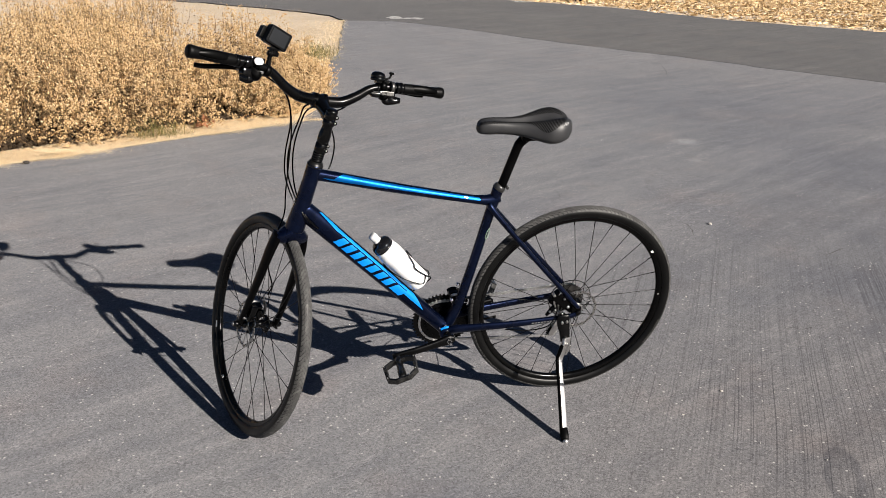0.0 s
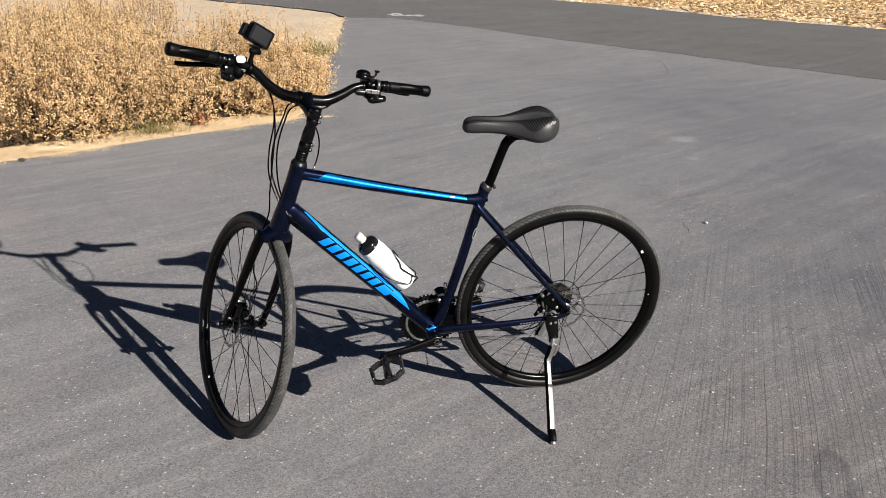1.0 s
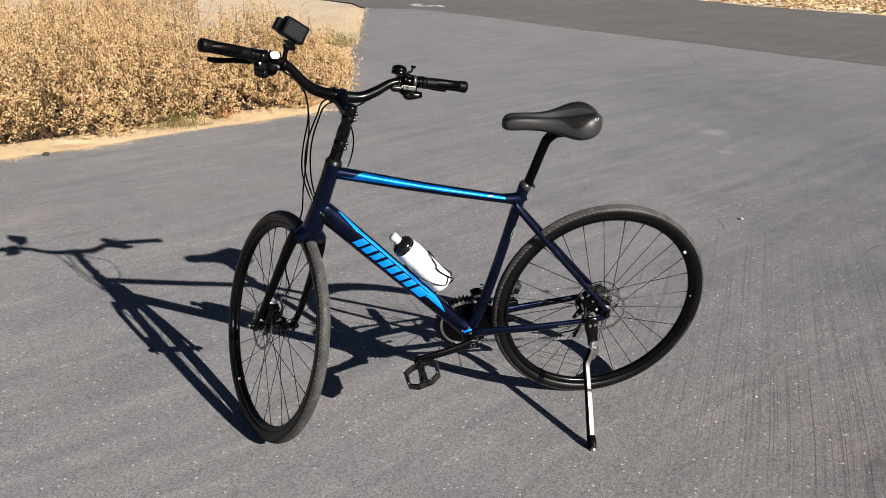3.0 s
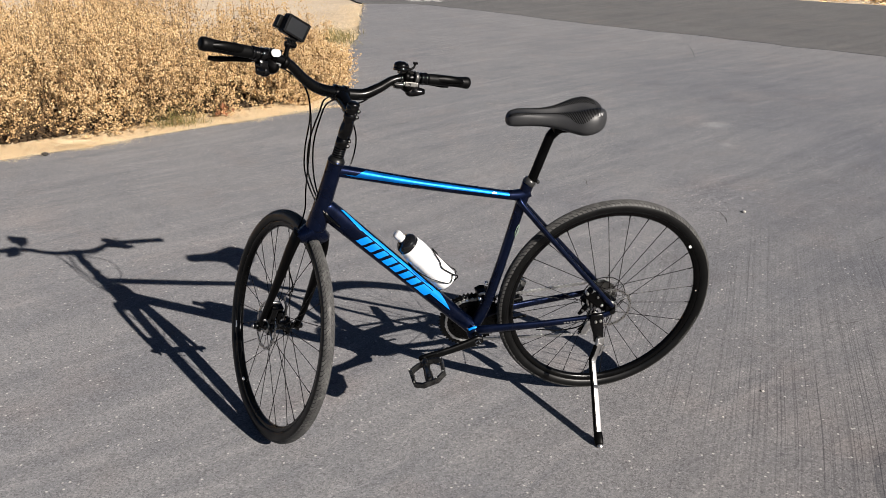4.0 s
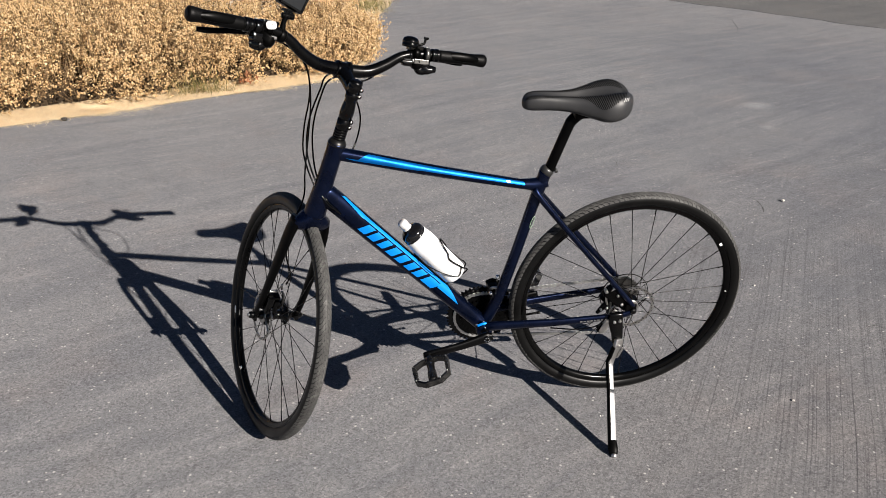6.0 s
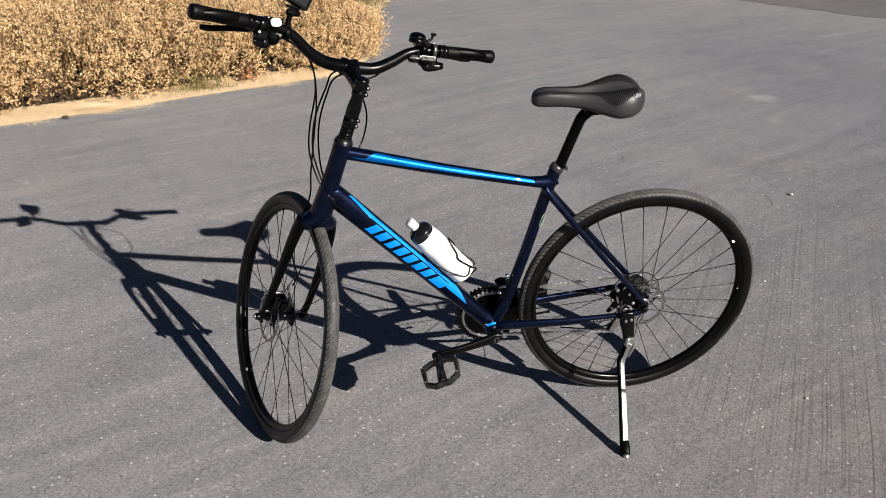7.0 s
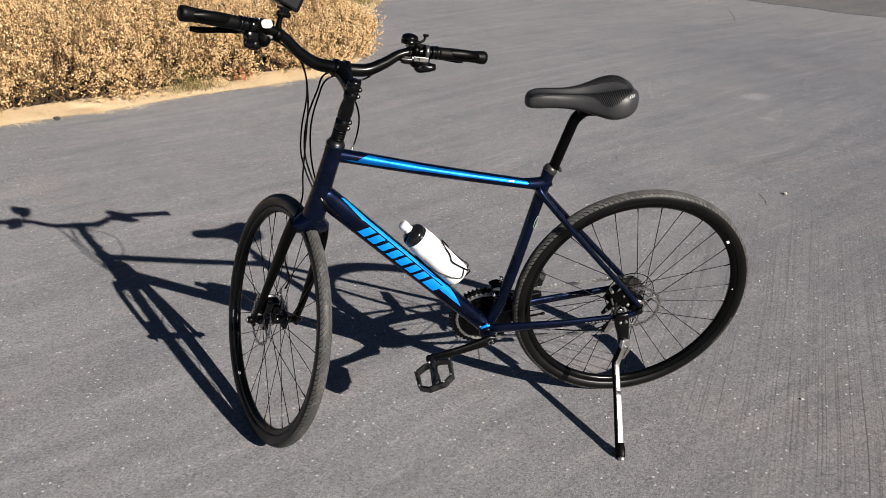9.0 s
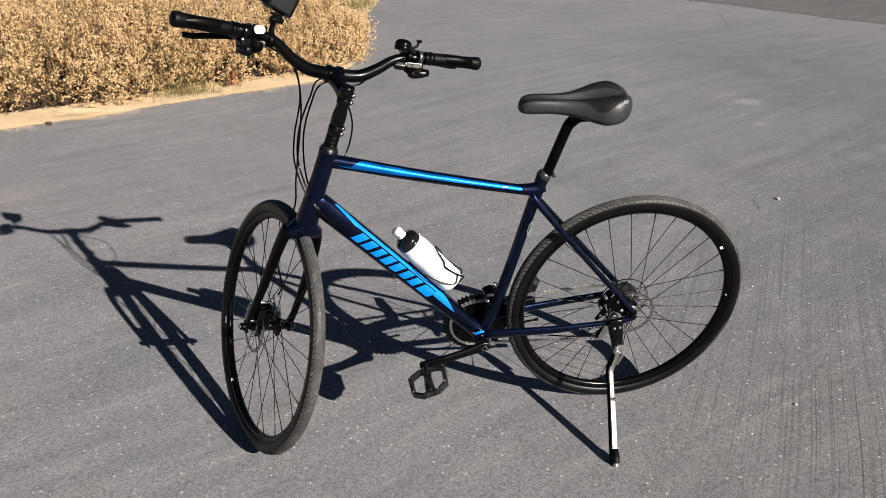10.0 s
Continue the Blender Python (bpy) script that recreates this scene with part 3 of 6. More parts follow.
    tagged(part("disc_hole", sh, PLASTIC, hub, "dark holes in the brake disc"), kind="stuff")
    if rear:
        sh = Shape()
        for k in range(13):
            if k == 6:
                continue
            t = radians(-163 + 1.35 * k)
            e, l = 0.0022, 0.0042
            sh.add([pt(t - e / 0.34, 0.3345 - l / 2, 0.0184), pt(t + e / 0.34, 0.3345 - l / 2, 0.0184), pt(t + e / 0.34, 0.3345 + l / 2, 0.0186), pt(t - e / 0.34, 0.3345 + l / 2, 0.0186)], [(0, 1, 2, 3)])
        part("sidewall_bar", sh, TREAD, hub, "faint grey bars on the tyre's side")
    # valve
    sh = Shape()
    rod(sh, pt(valve, 0.300), pt(valve, 0.266), 0.0032, 10)
    rod(sh, pt(valve, 0.268), pt(valve, 0.257), 0.0042, 10)
    part("valve", sh, PLASTIC, hub)
    # axle ends
    for s in (1, -1):
        sh = Shape()
        y1 = 0.078 if rear else 0.079
        lathe(sh, c + Y * s * half, c + Y * s * y1, [(0, 0.005), (0.004, 0.0105), (y1 - half - 0.003, 0.0095), (y1 - half, 0.006)], 14)
        part("axle_nut", sh, GLOSSBLACK, hub)
        if not rear:
            sh = Shape()
            lathe(sh, c + Y * s * (y1 - 0.004), c + Y * s * (y1 + 0.004), [(0, 0.0050), (0.003, 0.0062), (0.006, 0.0055), (0.008, 0.0030)], 12)
            part("axle_cap", sh, STEEL, hub, "small steel cap")
    return hub


_true = Matrix.Translation(_pivot) @ Matrix.Rotation(radians(-0.9), 4, _axis) @ Matrix.Translation(-_pivot)
# the long mark at -17 degrees paints a highlight on to the rim
front_wheel = wheel("front_wheel", AXLE, TURNED @ _true, bicycle, 0.038, ((radians(-52.4), 0.0095, 0.3015), (radians(-17), 0.022, 0.3065)), radians(100), radians(8.8), False)
rear_wheel = wheel("rear_wheel", (0, 0, 0), UP, bicycle, 0.050, ((radians(146), 0.010, 0.3065), (radians(179), 0.004, 0.3045)), radians(-8), radians(9.0), True)


# ---- fork, stem, handlebar (steered) ----
sh = Shape()
tube(sh, [on_axis(0.340), on_axis(0.331), on_axis(0.316), on_axis(0.300), on_axis(0.290)], [(0.026, 0.027), (0.036, 0.027), (0.049, 0.025), (0.050, 0.019), (0.042, 0.010)], seg=28, n=5, side=Y, square=2.4)
fork = part("fork", sh, NAVY, bicycle, "dark navy fork with straight bladed legs", TURNED)
for s in (1, -1):
    sh = Shape()
    tube(sh, [(0.908, 0.040 * s, 0.318), (0.925, 0.050 * s, 0.262), (0.962, 0.056 * s, 0.165), (1.012, 0.060 * s, 0.055), (1.040, 0.061 * s, 0.004)], [(0.0120, 0.025), (0.0108, 0.0235), (0.0098, 0.0190), (0.0085, 0.0125), (0.0075, 0.011)], seg=18, side=Y)
    leg = part("fork_leg", sh, DULLBLACK, fork, "black bladed fork leg")
    sh = Shape()
    box(sh, (1.046, 0.062 * s, -0.002), (0.026, 0.008, 0.030), bevel=0.35)
    part("dropout", sh, BLACK, fork)
_slant = [(0.91, 0, 0.41), (0, 1, 0), (-0.41, 0, 0.91)]
sh = Shape()
box(sh, (1.000, 0.046, 0.050), (0.032, 0.018, 0.056), _slant, 0.22)
box(sh, (1.004, 0.026, 0.044), (0.030, 0.016, 0.044), _slant, 0.22)
box(sh, (0.996, 0.036, 0.070), (0.026, 0.034, 0.012), _slant, 0.25)
lathe(sh, (1.000, 0.020, 0.046), (1.000, 0.006, 0.046), [(0, 0.014), (0.004, 0.0145), (0.010, 0.012), (0.0135, 0.006)], 18)
caliper = part("brake_caliper", sh, GLOSSBLACK, bicycle, "black disc brake caliper", TURNED)
sh = Shape()
tube(sh, [(1.004, 0.012, 0.036), (0.990, 0.010, 0.052), (0.982, 0.012, 0.076), (0.984, 0.018, 0.090)], [(0.003, 0.006), (0.003, 0.0055), (0.0028, 0.0045), (0.0025, 0.004)], seg=8)
part("caliper_arm", sh, DARKSTEEL, caliper, "dark steel caliper arm")
for p_, q_, w_ in (((0.992, 0.028, 0.086), (0.992, 0.062, 0.086), 0.0045), ((1.016, 0.024, 0.026), (1.016, 0.064, 0.026), 0.0045), ((1.012, 0.034, 0.060), (1.012, 0.020, 0.060), 0.0038), ((0.986, 0.018, 0.094), (0.980, 0.022, 0.110), 0.0034)):
    sh = Shape()
    rod(sh, p_, q_, w_, 10, 0.25)
    part("caliper_bolt", sh, STEEL, caliper, "small steel bolt")
sh = Shape()
tube(sh, [(1.030, 0.062, 0.020), (1.020, 0.060, 0.030), (1.008, 0.054, 0.034)], [(0.004, 0.006)] * 3, seg=8)
part("mount_tab", sh, DULLBLACK, caliper)

sh = Shape()
ax = np.array(_axis)
lathe(sh, on_axis(0.532), on_axis(0.548), [(0, 0.0232), (0.003, 0.0240), (0.007, 0.0228), (0.0165, 0.0175)], 28)
part("headset_ring", sh, surface("dark_silver_ring", (0.022, 0.022, 0.022), 0.30, 0.85, spec=0.3), bicycle, "dark silver headset ring", TURNED)
sh = Shape()
for z in (0.5485, 0.5550, 0.5615, 0.5680):
    lathe(sh, on_axis(z), on_axis(z + 0.0060), [(0, 0.0150), (0.0010, 0.0166), (0.0052, 0.0166), (0.0062, 0.0150)], 24)
lathe(sh, on_axis(0.574), on_axis(0.700), [(0, 0.0145), (0.002, 0.0170), (0.026, 0.0172), (0.0275, 0.0150), (0.030, 0.0150), (0.0315, 0.0170), (0.045, 0.0176), (0.058, 0.0172), (0.072, 0.0150), (0.082, 0.0146), (0.085, 0.0172), (0.098, 0.0172), (0.0995, 0.0152), (0.1015, 0.0152), (0.103, 0.0172), (0.117, 0.0172), (0.120, 0.0158), (0.123, 0.0166), (0.129, 0.0156), (0.1315, 0.009)], 28)
stem = part("stem", sh, GLOSSBLACK, bicycle, "gloss black raised stem", TURNED)
sh = Shape()
tube(sh, [on_axis(0.672) + (0.004, 0, 0), (0.815, 0, 0.692), (0.846, 0, 0.708)], [(0.015, 0.017), (0.0165, 0.016), (0.021, 0.017)], seg=20, side=Y, square=2.6)
part("stem_arm", sh, GLOSSBLACK, stem)
sh = Shape()
lathe(sh, (0.855, -0.021, 0.712), (0.855, 0.021, 0.712), [(0, 0.0185), (0.003, 0.0205), (0.039, 0.0205), (0.042, 0.0185)], 24)
part("face_plate", sh, GLOSSBLACK, stem)
_rear = np.array((-0.45, -0.89, 0.0))
_across = np.array((-0.89, 0.45, 0.0))
for z in (0.580, 0.594, 0.660, 0.676):
    q = on_axis(z) + 0.0172 * _rear
    sh = Shape()
    lathe(sh, q - 0.011 * _across, q + 0.011 * _across, [(0, 0.0052), (0.0008, 0.0058), (0.0212, 0.0058), (0.022, 0.0052)], 14)
    part("clamp_lug", sh, GLOSSBLACK, stem)
    sh = Shape()
    lathe(sh, q + 0.010 * _across, q + 0.0155 * _across, [(0, 0.0024), (0.0020, 0.0024), (0.0030, 0.0016)], 12)
    part("clamp_bolt", sh, STEEL, stem, "small steel clamp bolt")
for y in (0.014, -0.014):
    for z in (0.018, -0.018):
        sh = Shape()
        rod(sh, (0.872, y, 0.714 + z), (0.838, y, 0.714 + z), 0.0030, 10)
        part("clamp_bolt", sh, GLOSSBLACK, stem)

BAR = [(0.800, 0.402, 0.781), (0.815, 0.277, 0.780), (0.825, 0.203, 0.777), (0.831, 0.164, 0.767), (0.840, 0.117, 0.737), (0.849, 0.069, 0.718), (0.855, 0.021, 0.714), (0.855, -0.018, 0.714),
       (0.849, -0.068, 0.720), (0.840, -0.108, 0.743), (0.831, -0.145, 0.771), (0.825, -0.187, 0.783), (0.815, -0.241, 0.789), (0.800, -0.370, 0.797)]
BAR_R = [0.011, 0.011, 0.0113, 0.0120, 0.0138, 0.0152, 0.0159, 0.0159, 0.0152, 0.0138, 0.0120, 0.0113, 0.011, 0.011]
sh = Shape()
tube(sh, BAR, BAR_R, seg=20, n=8)
handlebar = part("handlebar", sh, BLACK, bicycle, "satin black swept riser handlebar", TURNED)
for s in (1, -1):
    end = np.array(BAR[0] if s > 0 else BAR[-1])
    inn = np.array(BAR[1] if s > 0 else BAR[-2])
    w = unit(inn - end)
    sh = Shape()
    run = np.linalg.norm(inn - end)
    prof = [(-0.006, 0.0140), (-0.003, 0.0166), (0.006, 0.0170), (0.020, 0.0154), (0.045, 0.0148), (0.075, 0.0158), (0.100, 0.0156), (run - 0.006, 0.0150), (run, 0.0142)]
    lathe(sh, end, inn, prof, 28)
    grip = part("grip", sh, GRIP, bicycle, "black ergonomic rubber grip", TURNED)
    sh = Shape()
    # palm rest
    up = unit(np.cross(w, (1, 0, 0)))
    up = up if up[2] > 0 else -up
    back = np.array((-1.0, 0, 0)) - w * (-w[0])
    back = unit(back)
    tube(sh, [end + w * 0.012 + back * 0.010, end + w * 0.05 + back * 0.0125 + up * 0.003, end + w * 0.095 + back * 0.010 + up * 0.003, end + w * 0.118 + back * 0.006], [(0.004, 0.006), (0.008, 0.012), (0.006, 0.010), (0.002, 0.004)], seg=16)
    part("palm_rest", sh, PLASTIC, grip)
    sh = Shape()
    lathe(sh, inn, inn + w * 0.022, [(0, 0.0158), (0.002, 0.0168), (0.008, 0.0168), (0.0095, 0.0140), (0.012, 0.0140), (0.0135, 0.0162), (0.019, 0.0162), (0.021, 0.0145)], 24)
    part("grip_clamp", sh, GLOSSBLACK, grip)
    sh = Shape()
    lathe(sh, end - w * 0.0075, end - w * 0.005, [(0, 0.008), (0.001, 0.0125), (0.0025, 0.0145)], 20)
    part("end_cap", sh, PLASTIC, grip)
    # brake lever: clamp, body and blade hang ahead of and under the bar
    q = inn + w * 0.034
    fwd = np.array((1.0, 0, 0)) - w * w[0]
    fwd = unit(fwd)
    dn = -np.cross(fwd, w) if np.cross(fwd, w)[2] > 0 else np.cross(fwd, w)
    sh = Shape()
    lathe(sh, q - w * 0.009, q + w * 0.009, [(0, 0.0145), (0.002, 0.0165), (0.016, 0.0165), (0.018, 0.0145)], 20)
    box(sh, q + fwd * 0.022 + dn * 0.012 + w * 0.006, (0.030, 0.046, 0.020), [fwd, w, -dn], 0.25)
    tube(sh, [q + fwd * 0.024 + dn * 0.012 + w * 0.025, q + fwd * 0.027 + dn * 0.014 + w * 0.05], [0.0065, 0.0045], seg=10)
    box(sh, q + dn * 0.024 + fwd * 0.004 + w * 0.014, (0.030, 0.050, 0.022), [fwd, w, -dn], 0.28)
    tube(sh, [q + dn * 0.030 + w * 0.02, q + dn * 0.040 + w * 0.012, q + dn * 0.041 - w * 0.012], [(0.008, 0.010), (0.010, 0.013), (0.006, 0.008)], seg=12, square=2.6)
    box(sh, q - dn * 0.013 + fwd * 0.004 + w * 0.030, (0.024, 0.040, 0.012), [fwd, w, -dn], 0.25)
    lever = part("brake_lever", sh, GLOSSBLACK, bicycle, "black brake lever", TURNED)
    sh = Shape()
    h = 1.0 if s > 0 else 0.50
    tube(sh, [q + fwd * 0.030 + dn * 0.014 + w * 0.004, q + fwd * 0.040 + dn * (0.006 + 0.012 * h) - w * 0.028, q + fwd * 0.040 + dn * 0.024 * h - w * 0.065, q + fwd * 0.036 + dn * 0.029 * h - w * 0.100, q + fwd * 0.038 + dn * 0.030 * h - w * 0.124], [(0.0055, 0.008), (0.005, 0.0075), (0.0042, 0.0065), (0.0042, 0.0068), (0.0042, 0.0058)], seg=12)
    part("lever_blade", sh, PLASTIC, lever)
    sh = Shape()
    rod(sh, q + fwd * 0.006 - dn * 0.019 - w * 0.002, q + fwd * 0.006 + dn * 0.019 - w * 0.002, 0.0038, 10)
    part("clamp_bolt", sh, STEEL, lever, "small steel bolt")
    # shifter pod
    g = inn + w * 0.062
    sh = Shape()
    lathe(sh, g - w * 0.008, g + w * 0.008, [(0, 0.0135), (0.002, 0.0155), (0.014, 0.0155), (0.016, 0.0135)], 20)
    tube(sh, [g + dn * 0.010 - fwd * 0.006, g + dn * 0.026 - w * 0.004, g + dn * 0.036 - w * 0.012 + fwd * 0.004], [(0.014, 0.018), (0.017, 0.022), (0.008, 0.010)], seg=16, square=2.8)
    shifter = part("shifter", sh, PLASTIC, bicycle, "black shifter pod", TURNED)
    sh = Shape()
    tube(sh, [g + dn * 0.034 - w * 0.010, g + dn * 0.040 - w * 0.030 - fwd * 0.008, g + dn * 0.037 - w * 0.048 - fwd * 0.012], [(0.004, 0.009), (0.004, 0.010), (0.003, 0.006)], seg=12)
    part("thumb_lever", sh, GLOSSBLACK, shifter)
    sh = Shape()
    box(sh, g + dn * 0.018 - fwd * 0.015 + w * 0.006, (0.010, 0.018, 0.007), [fwd, w, -dn], 0.25)
    part("indicator_window", sh, STEEL, shifter, "grey gear indicator window")
    if s < 0:
        sh = Shape()
        box(sh, g + dn * 0.019 - fwd * 0.019 - w * 0.006, (0.007, 0.034, 0.013), [fwd, w, -dn], 0.3)
        rod(sh, g + dn * 0.022 - fwd * 0.014 - w * 0.022, g + dn * 0.022 - fwd * 0.014 + w * 0.040, 0.0034, 10)
        part("cable_bracket", sh, DARKSTEEL, shifter, "grey metal bracket")
        sh = Shape()
        lathe(sh, q - w * 0.0055, q + w * 0.0055, [(0, 0.0150), (0.001, 0.0176), (0.010, 0.0176), (0.011, 0.0150)], 24)
        box(sh, q + dn * 0.019 - fwd * 0.010, (0.010, 0.010, 0.012), [fwd, w, -dn], 0.25)
        part("clamp_band", sh, DARKSTEEL, lever, "grey metal clamp band")
        sh = Shape()
        tube(sh, [q + dn * 0.026 + w * 0.012, q + dn * 0.036 - w * 0.008, q + dn * 0.036 - w * 0.030], [(0.009, 0.011), (0.011, 0.012), (0.007, 0.008)], seg=14, square=2.5)
        box(sh, q + dn * 0.024 + w * 0.045, (0.022, 0.036, 0.020), [fwd, w, -dn], 0.3)
        part("pod_cover", sh, GLOSSBLACK, shifter)
    if s > 0:
        sh = Shape()
        k = q + w * 0.026 - fwd * 0.0165 - dn * 0.0085
        out = unit(-fwd * 0.75 - dn * 0.66)
        low = np.cross(out, w)
        an = np.linspace(0, 2 * math.pi, 28, endpoint=False)
        rim_ = [k + w * math.copysign(abs(math.cos(t)) ** 0.7, math.cos(t)) * 0.0140 + low * (math.copysign(abs(math.sin(t)) ** 0.7, math.sin(t)) * 0.0115 + 0.0045 * math.cos(t)) for t in an]
        sh.add([p for p in rim_] + [p + out * 0.0022 for p in rim_] + [k + out * 0.0030], [(m, (m + 1) % 28, 28 + (m + 1) % 28, 28 + m) for m in range(28)] + [(28 + m, 28 + (m + 1) % 28, 56) for m in range(28)])
        part("cover_plate", sh, surface("grey_white_print", (0.50, 0.50, 0.50), 0.5, dirt=0.1), shifter, "white oval cover plate")
        sh = Shape()
        for e in (-1, 1):
            p = k + out * 0.0032 + w * 0.0016 * e
            sh.add([p - w * 0.0006 - low * 0.0022, p + w * 0.0006 - low * 0.0022, p + w * 0.0006 + low * 0.0022, p - w * 0.0006 + low * 0.0022], [(0, 1, 2, 3)])
        part("lettering_bar", sh, PLASTIC, shifter, "two short dark bars")

# bell on the right side of the bar
_b = np.array((0.829, -0.166, 0.778))
sh = Shape()
lathe(sh, _b - (0, 0.006, 0), _b + (0, 0.006, 0), [(0, 0.0125), (0.001, 0.0142), (0.011, 0.0142), (0.012, 0.0125)], 20)
rod(sh, _b + (0, 0, 0.012), _b + (-0.002, 0.004, 0.032), 0.004, 10)
bell = part("bell", sh, GLOSSBLACK, bicycle, "black dome bell", TURNED)
sh = Shape()
lathe(sh, _b + (-0.002, 0.004, 0.020), _b + (-0.003, 0.005, 0.054), [(0, 0.0195), (0.0015, 0.0212), (0.008, 0.0215), (0.009, 0.0206), (0.0105, 0.0206), (0.0115, 0.0216), (0.017, 0.0208), (0.022, 0.0180), (0.0255, 0.0110), (0.027, 0.003)], 28)
part("dome", sh, GLOSSBLACK, bell)
sh = Shape()
tube(sh, [_b + (-0.004, -0.012, 0.026), _b + (-0.006, -0.032, 0.034), _b + (-0.006, -0.036, 0.046)], 0.0032, seg=8)
box(sh, _b + (-0.006, -0.037, 0.048), (0.009, 0.012, 0.007), bevel=0.25)
part("striker", sh, PLASTIC, bell)


# ---- cables ----
def steered(p):
    return np.array((UP.inverted() @ TURNED) @ Vector(p))


CABLES = [
    [steered((0.850, 0.195, 0.757)), (0.942, -0.055, 0.790), (0.902, -0.062, 0.748), (0.884, -0.058, 0.705), (0.883, -0.048, 0.645), (0.902, -0.038, 0.563), (0.907, -0.022, 0.495), (0.885, 0.008, 0.423), (0.851, 0.028, 0.376), (0.822, 0.024, 0.345)],
    [steered((0.850, -0.190, 0.768)), steered((0.866, -0.135, 0.752)), steered((0.874, -0.08, 0.716)), (0.830, -0.070, 0.690), (0.858, -0.060, 0.650), (0.889, -0.050, 0.575), (0.899, -0.036, 0.50), (0.884, 0.000, 0.44), (0.858, 0.030, 0.385), (0.828, 0.024, 0.352)],
    [steered((0.846, -0.180, 0.764)), steered((0.862, -0.130, 0.746)), steered((0.870, -0.075, 0.710)), (0.826, -0.065, 0.680), (0.858, -0.055, 0.632), (0.880, -0.045, 0.56), (0.884, -0.034, 0.48), (0.874, -0.002, 0.425), (0.855, 0.026, 0.386), (0.832, 0.024, 0.357)],
    [steered((0.842, -0.170, 0.766)), steered((0.858, -0.120, 0.738)), steered((0.850, -0.07, 0.70)), (0.794, -0.080, 0.655), (0.766, -0.105, 0.600), (0.759, -0.105, 0.540), (0.784, -0.070, 0.480), (0.832, -0.024, 0.462)],
    [steered((0.846, 0.190, 0.756)), (0.936, -0.050, 0.776), (0.898, -0.058, 0.738), (0.882, -0.055, 0.690), (0.882, -0.046, 0.620), (0.893, -0.040, 0.540), (0.908, -0.038, 0.440), (0.918, -0.060, 0.350), steered((0.952, 0.036, 0.27)), steered((0.962, 0.030, 0.20)), steered((0.962, 0.010, 0.145)), steered((0.976, 0.012, 0.112))],
]
for c_ in CABLES:
    sh = Shape()
    tube(sh, c_, 0.0023, seg=8, n=8)
    part("cable", sh, GLOSSBLACK, bicycle, "thin black cable housing", UP)
sh = Shape()
tube(sh, [(0.24, 0.064, -0.046), (0.16, 0.074, -0.050), (0.10, 0.078, -0.036), (0.075, 0.070, 0.0), (0.07, 0.058, 0.03)], 0.002, seg=8, n=6)
part("cable", sh, GLOSSBLACK, bicycle, "thin black cable housing", UP)

# ---- saddle and post ----
sh = Shape()
tube(sh, [(0.283, 0, 0.412), (0.27, 0, 0.437), (0.232, 0, 0.553), (0.222, 0, 0.574), (0.205, 0, 0.590)], [0.0138, 0.0138, 0.0138, 0.0145, 0.0150], seg=20)
lathe(sh, (0.205, -0.022, 0.596), (0.205, 0.022, 0.596), [(0, 0.010), (0.003, 0.013), (0.041, 0.013), (0.044, 0.010)], 16)
seat_post = part("seat_post", sh, DULLBLACK, bicycle, "black seat post", UP)
sh = Shape()
_d = unit((-0.281, 0, 0.96))
_p = np.array((0.2775, 0, 0.424))
lathe(sh, _p + _d * 0.002 + (0.004, 0, 0), _p + _d * 0.019 - (0.003, 0, 0), [(0, 0.0180), (0.001, 0.0190), (0.012, 0.0186), (0.0155, 0.0166), (0.0172, 0.0144)], 24)
rod(sh, _p + _d * 0.010 + (-0.021, -0.012, 0), _p + _d * 0.010 + (-0.021, 0.012, 0), 0.0050, 10)
part("seat_collar", sh, surface("dark_anodised_collar", (0.055, 0.055, 0.055), 0.36, 0.7, spec=0.3), seat_post, "dark grey seat collar")
SAD = np.array([  # along, half width, top, widest height, underside
    (0.079, 0.022, 0.640, 0.628, 0.612), (0.083, 0.044, 0.649, 0.626, 0.598), (0.097, 0.064, 0.657, 0.621, 0.586), (0.122, 0.078, 0.661, 0.614, 0.580), (0.152, 0.078, 0.657, 0.610, 0.580), (0.185, 0.062, 0.651, 0.612, 0.588),
    (0.218, 0.045, 0.647, 0.617, 0.597), (0.252, 0.034, 0.646, 0.623, 0.603), (0.292, 0.029, 0.648, 0.627, 0.606), (0.325, 0.026, 0.649, 0.628, 0.606), (0.344, 0.022, 0.645, 0.627, 0.608), (0.353, 0.015, 0.638, 0.626, 0.612), (0.357, 0.006, 0.632, 0.625, 0.618)])


def saddle_at(x, v, lift=0.0):
    """The cover at x, v from -1 to 1 across the top: two ridges with a channel between."""
    w, top, mid = (np.interp(x, SADS[:, 0], SADS[:, k]) for k in (1, 2, 3))
    a, crest = abs(v), 0.36
    depth = 0.017 * np.clip((0.335 - x) / 0.13, 0, 1) * np.clip((x - 0.078) / 0.02, 0, 1)
    if a > crest:
        z = mid + (top - mid + lift) * max(0.0, math.cos(math.pi / 2 * (a - crest) / (1 - crest))) ** 0.8
    else:
        z = top + lift - depth * (math.cos(math.pi * a / crest) + 1) / 2
    y = (w + lift) * math.copysign(math.sin(a * math.pi / 2) ** 0.9, v)
    return np.array((x, y, z))


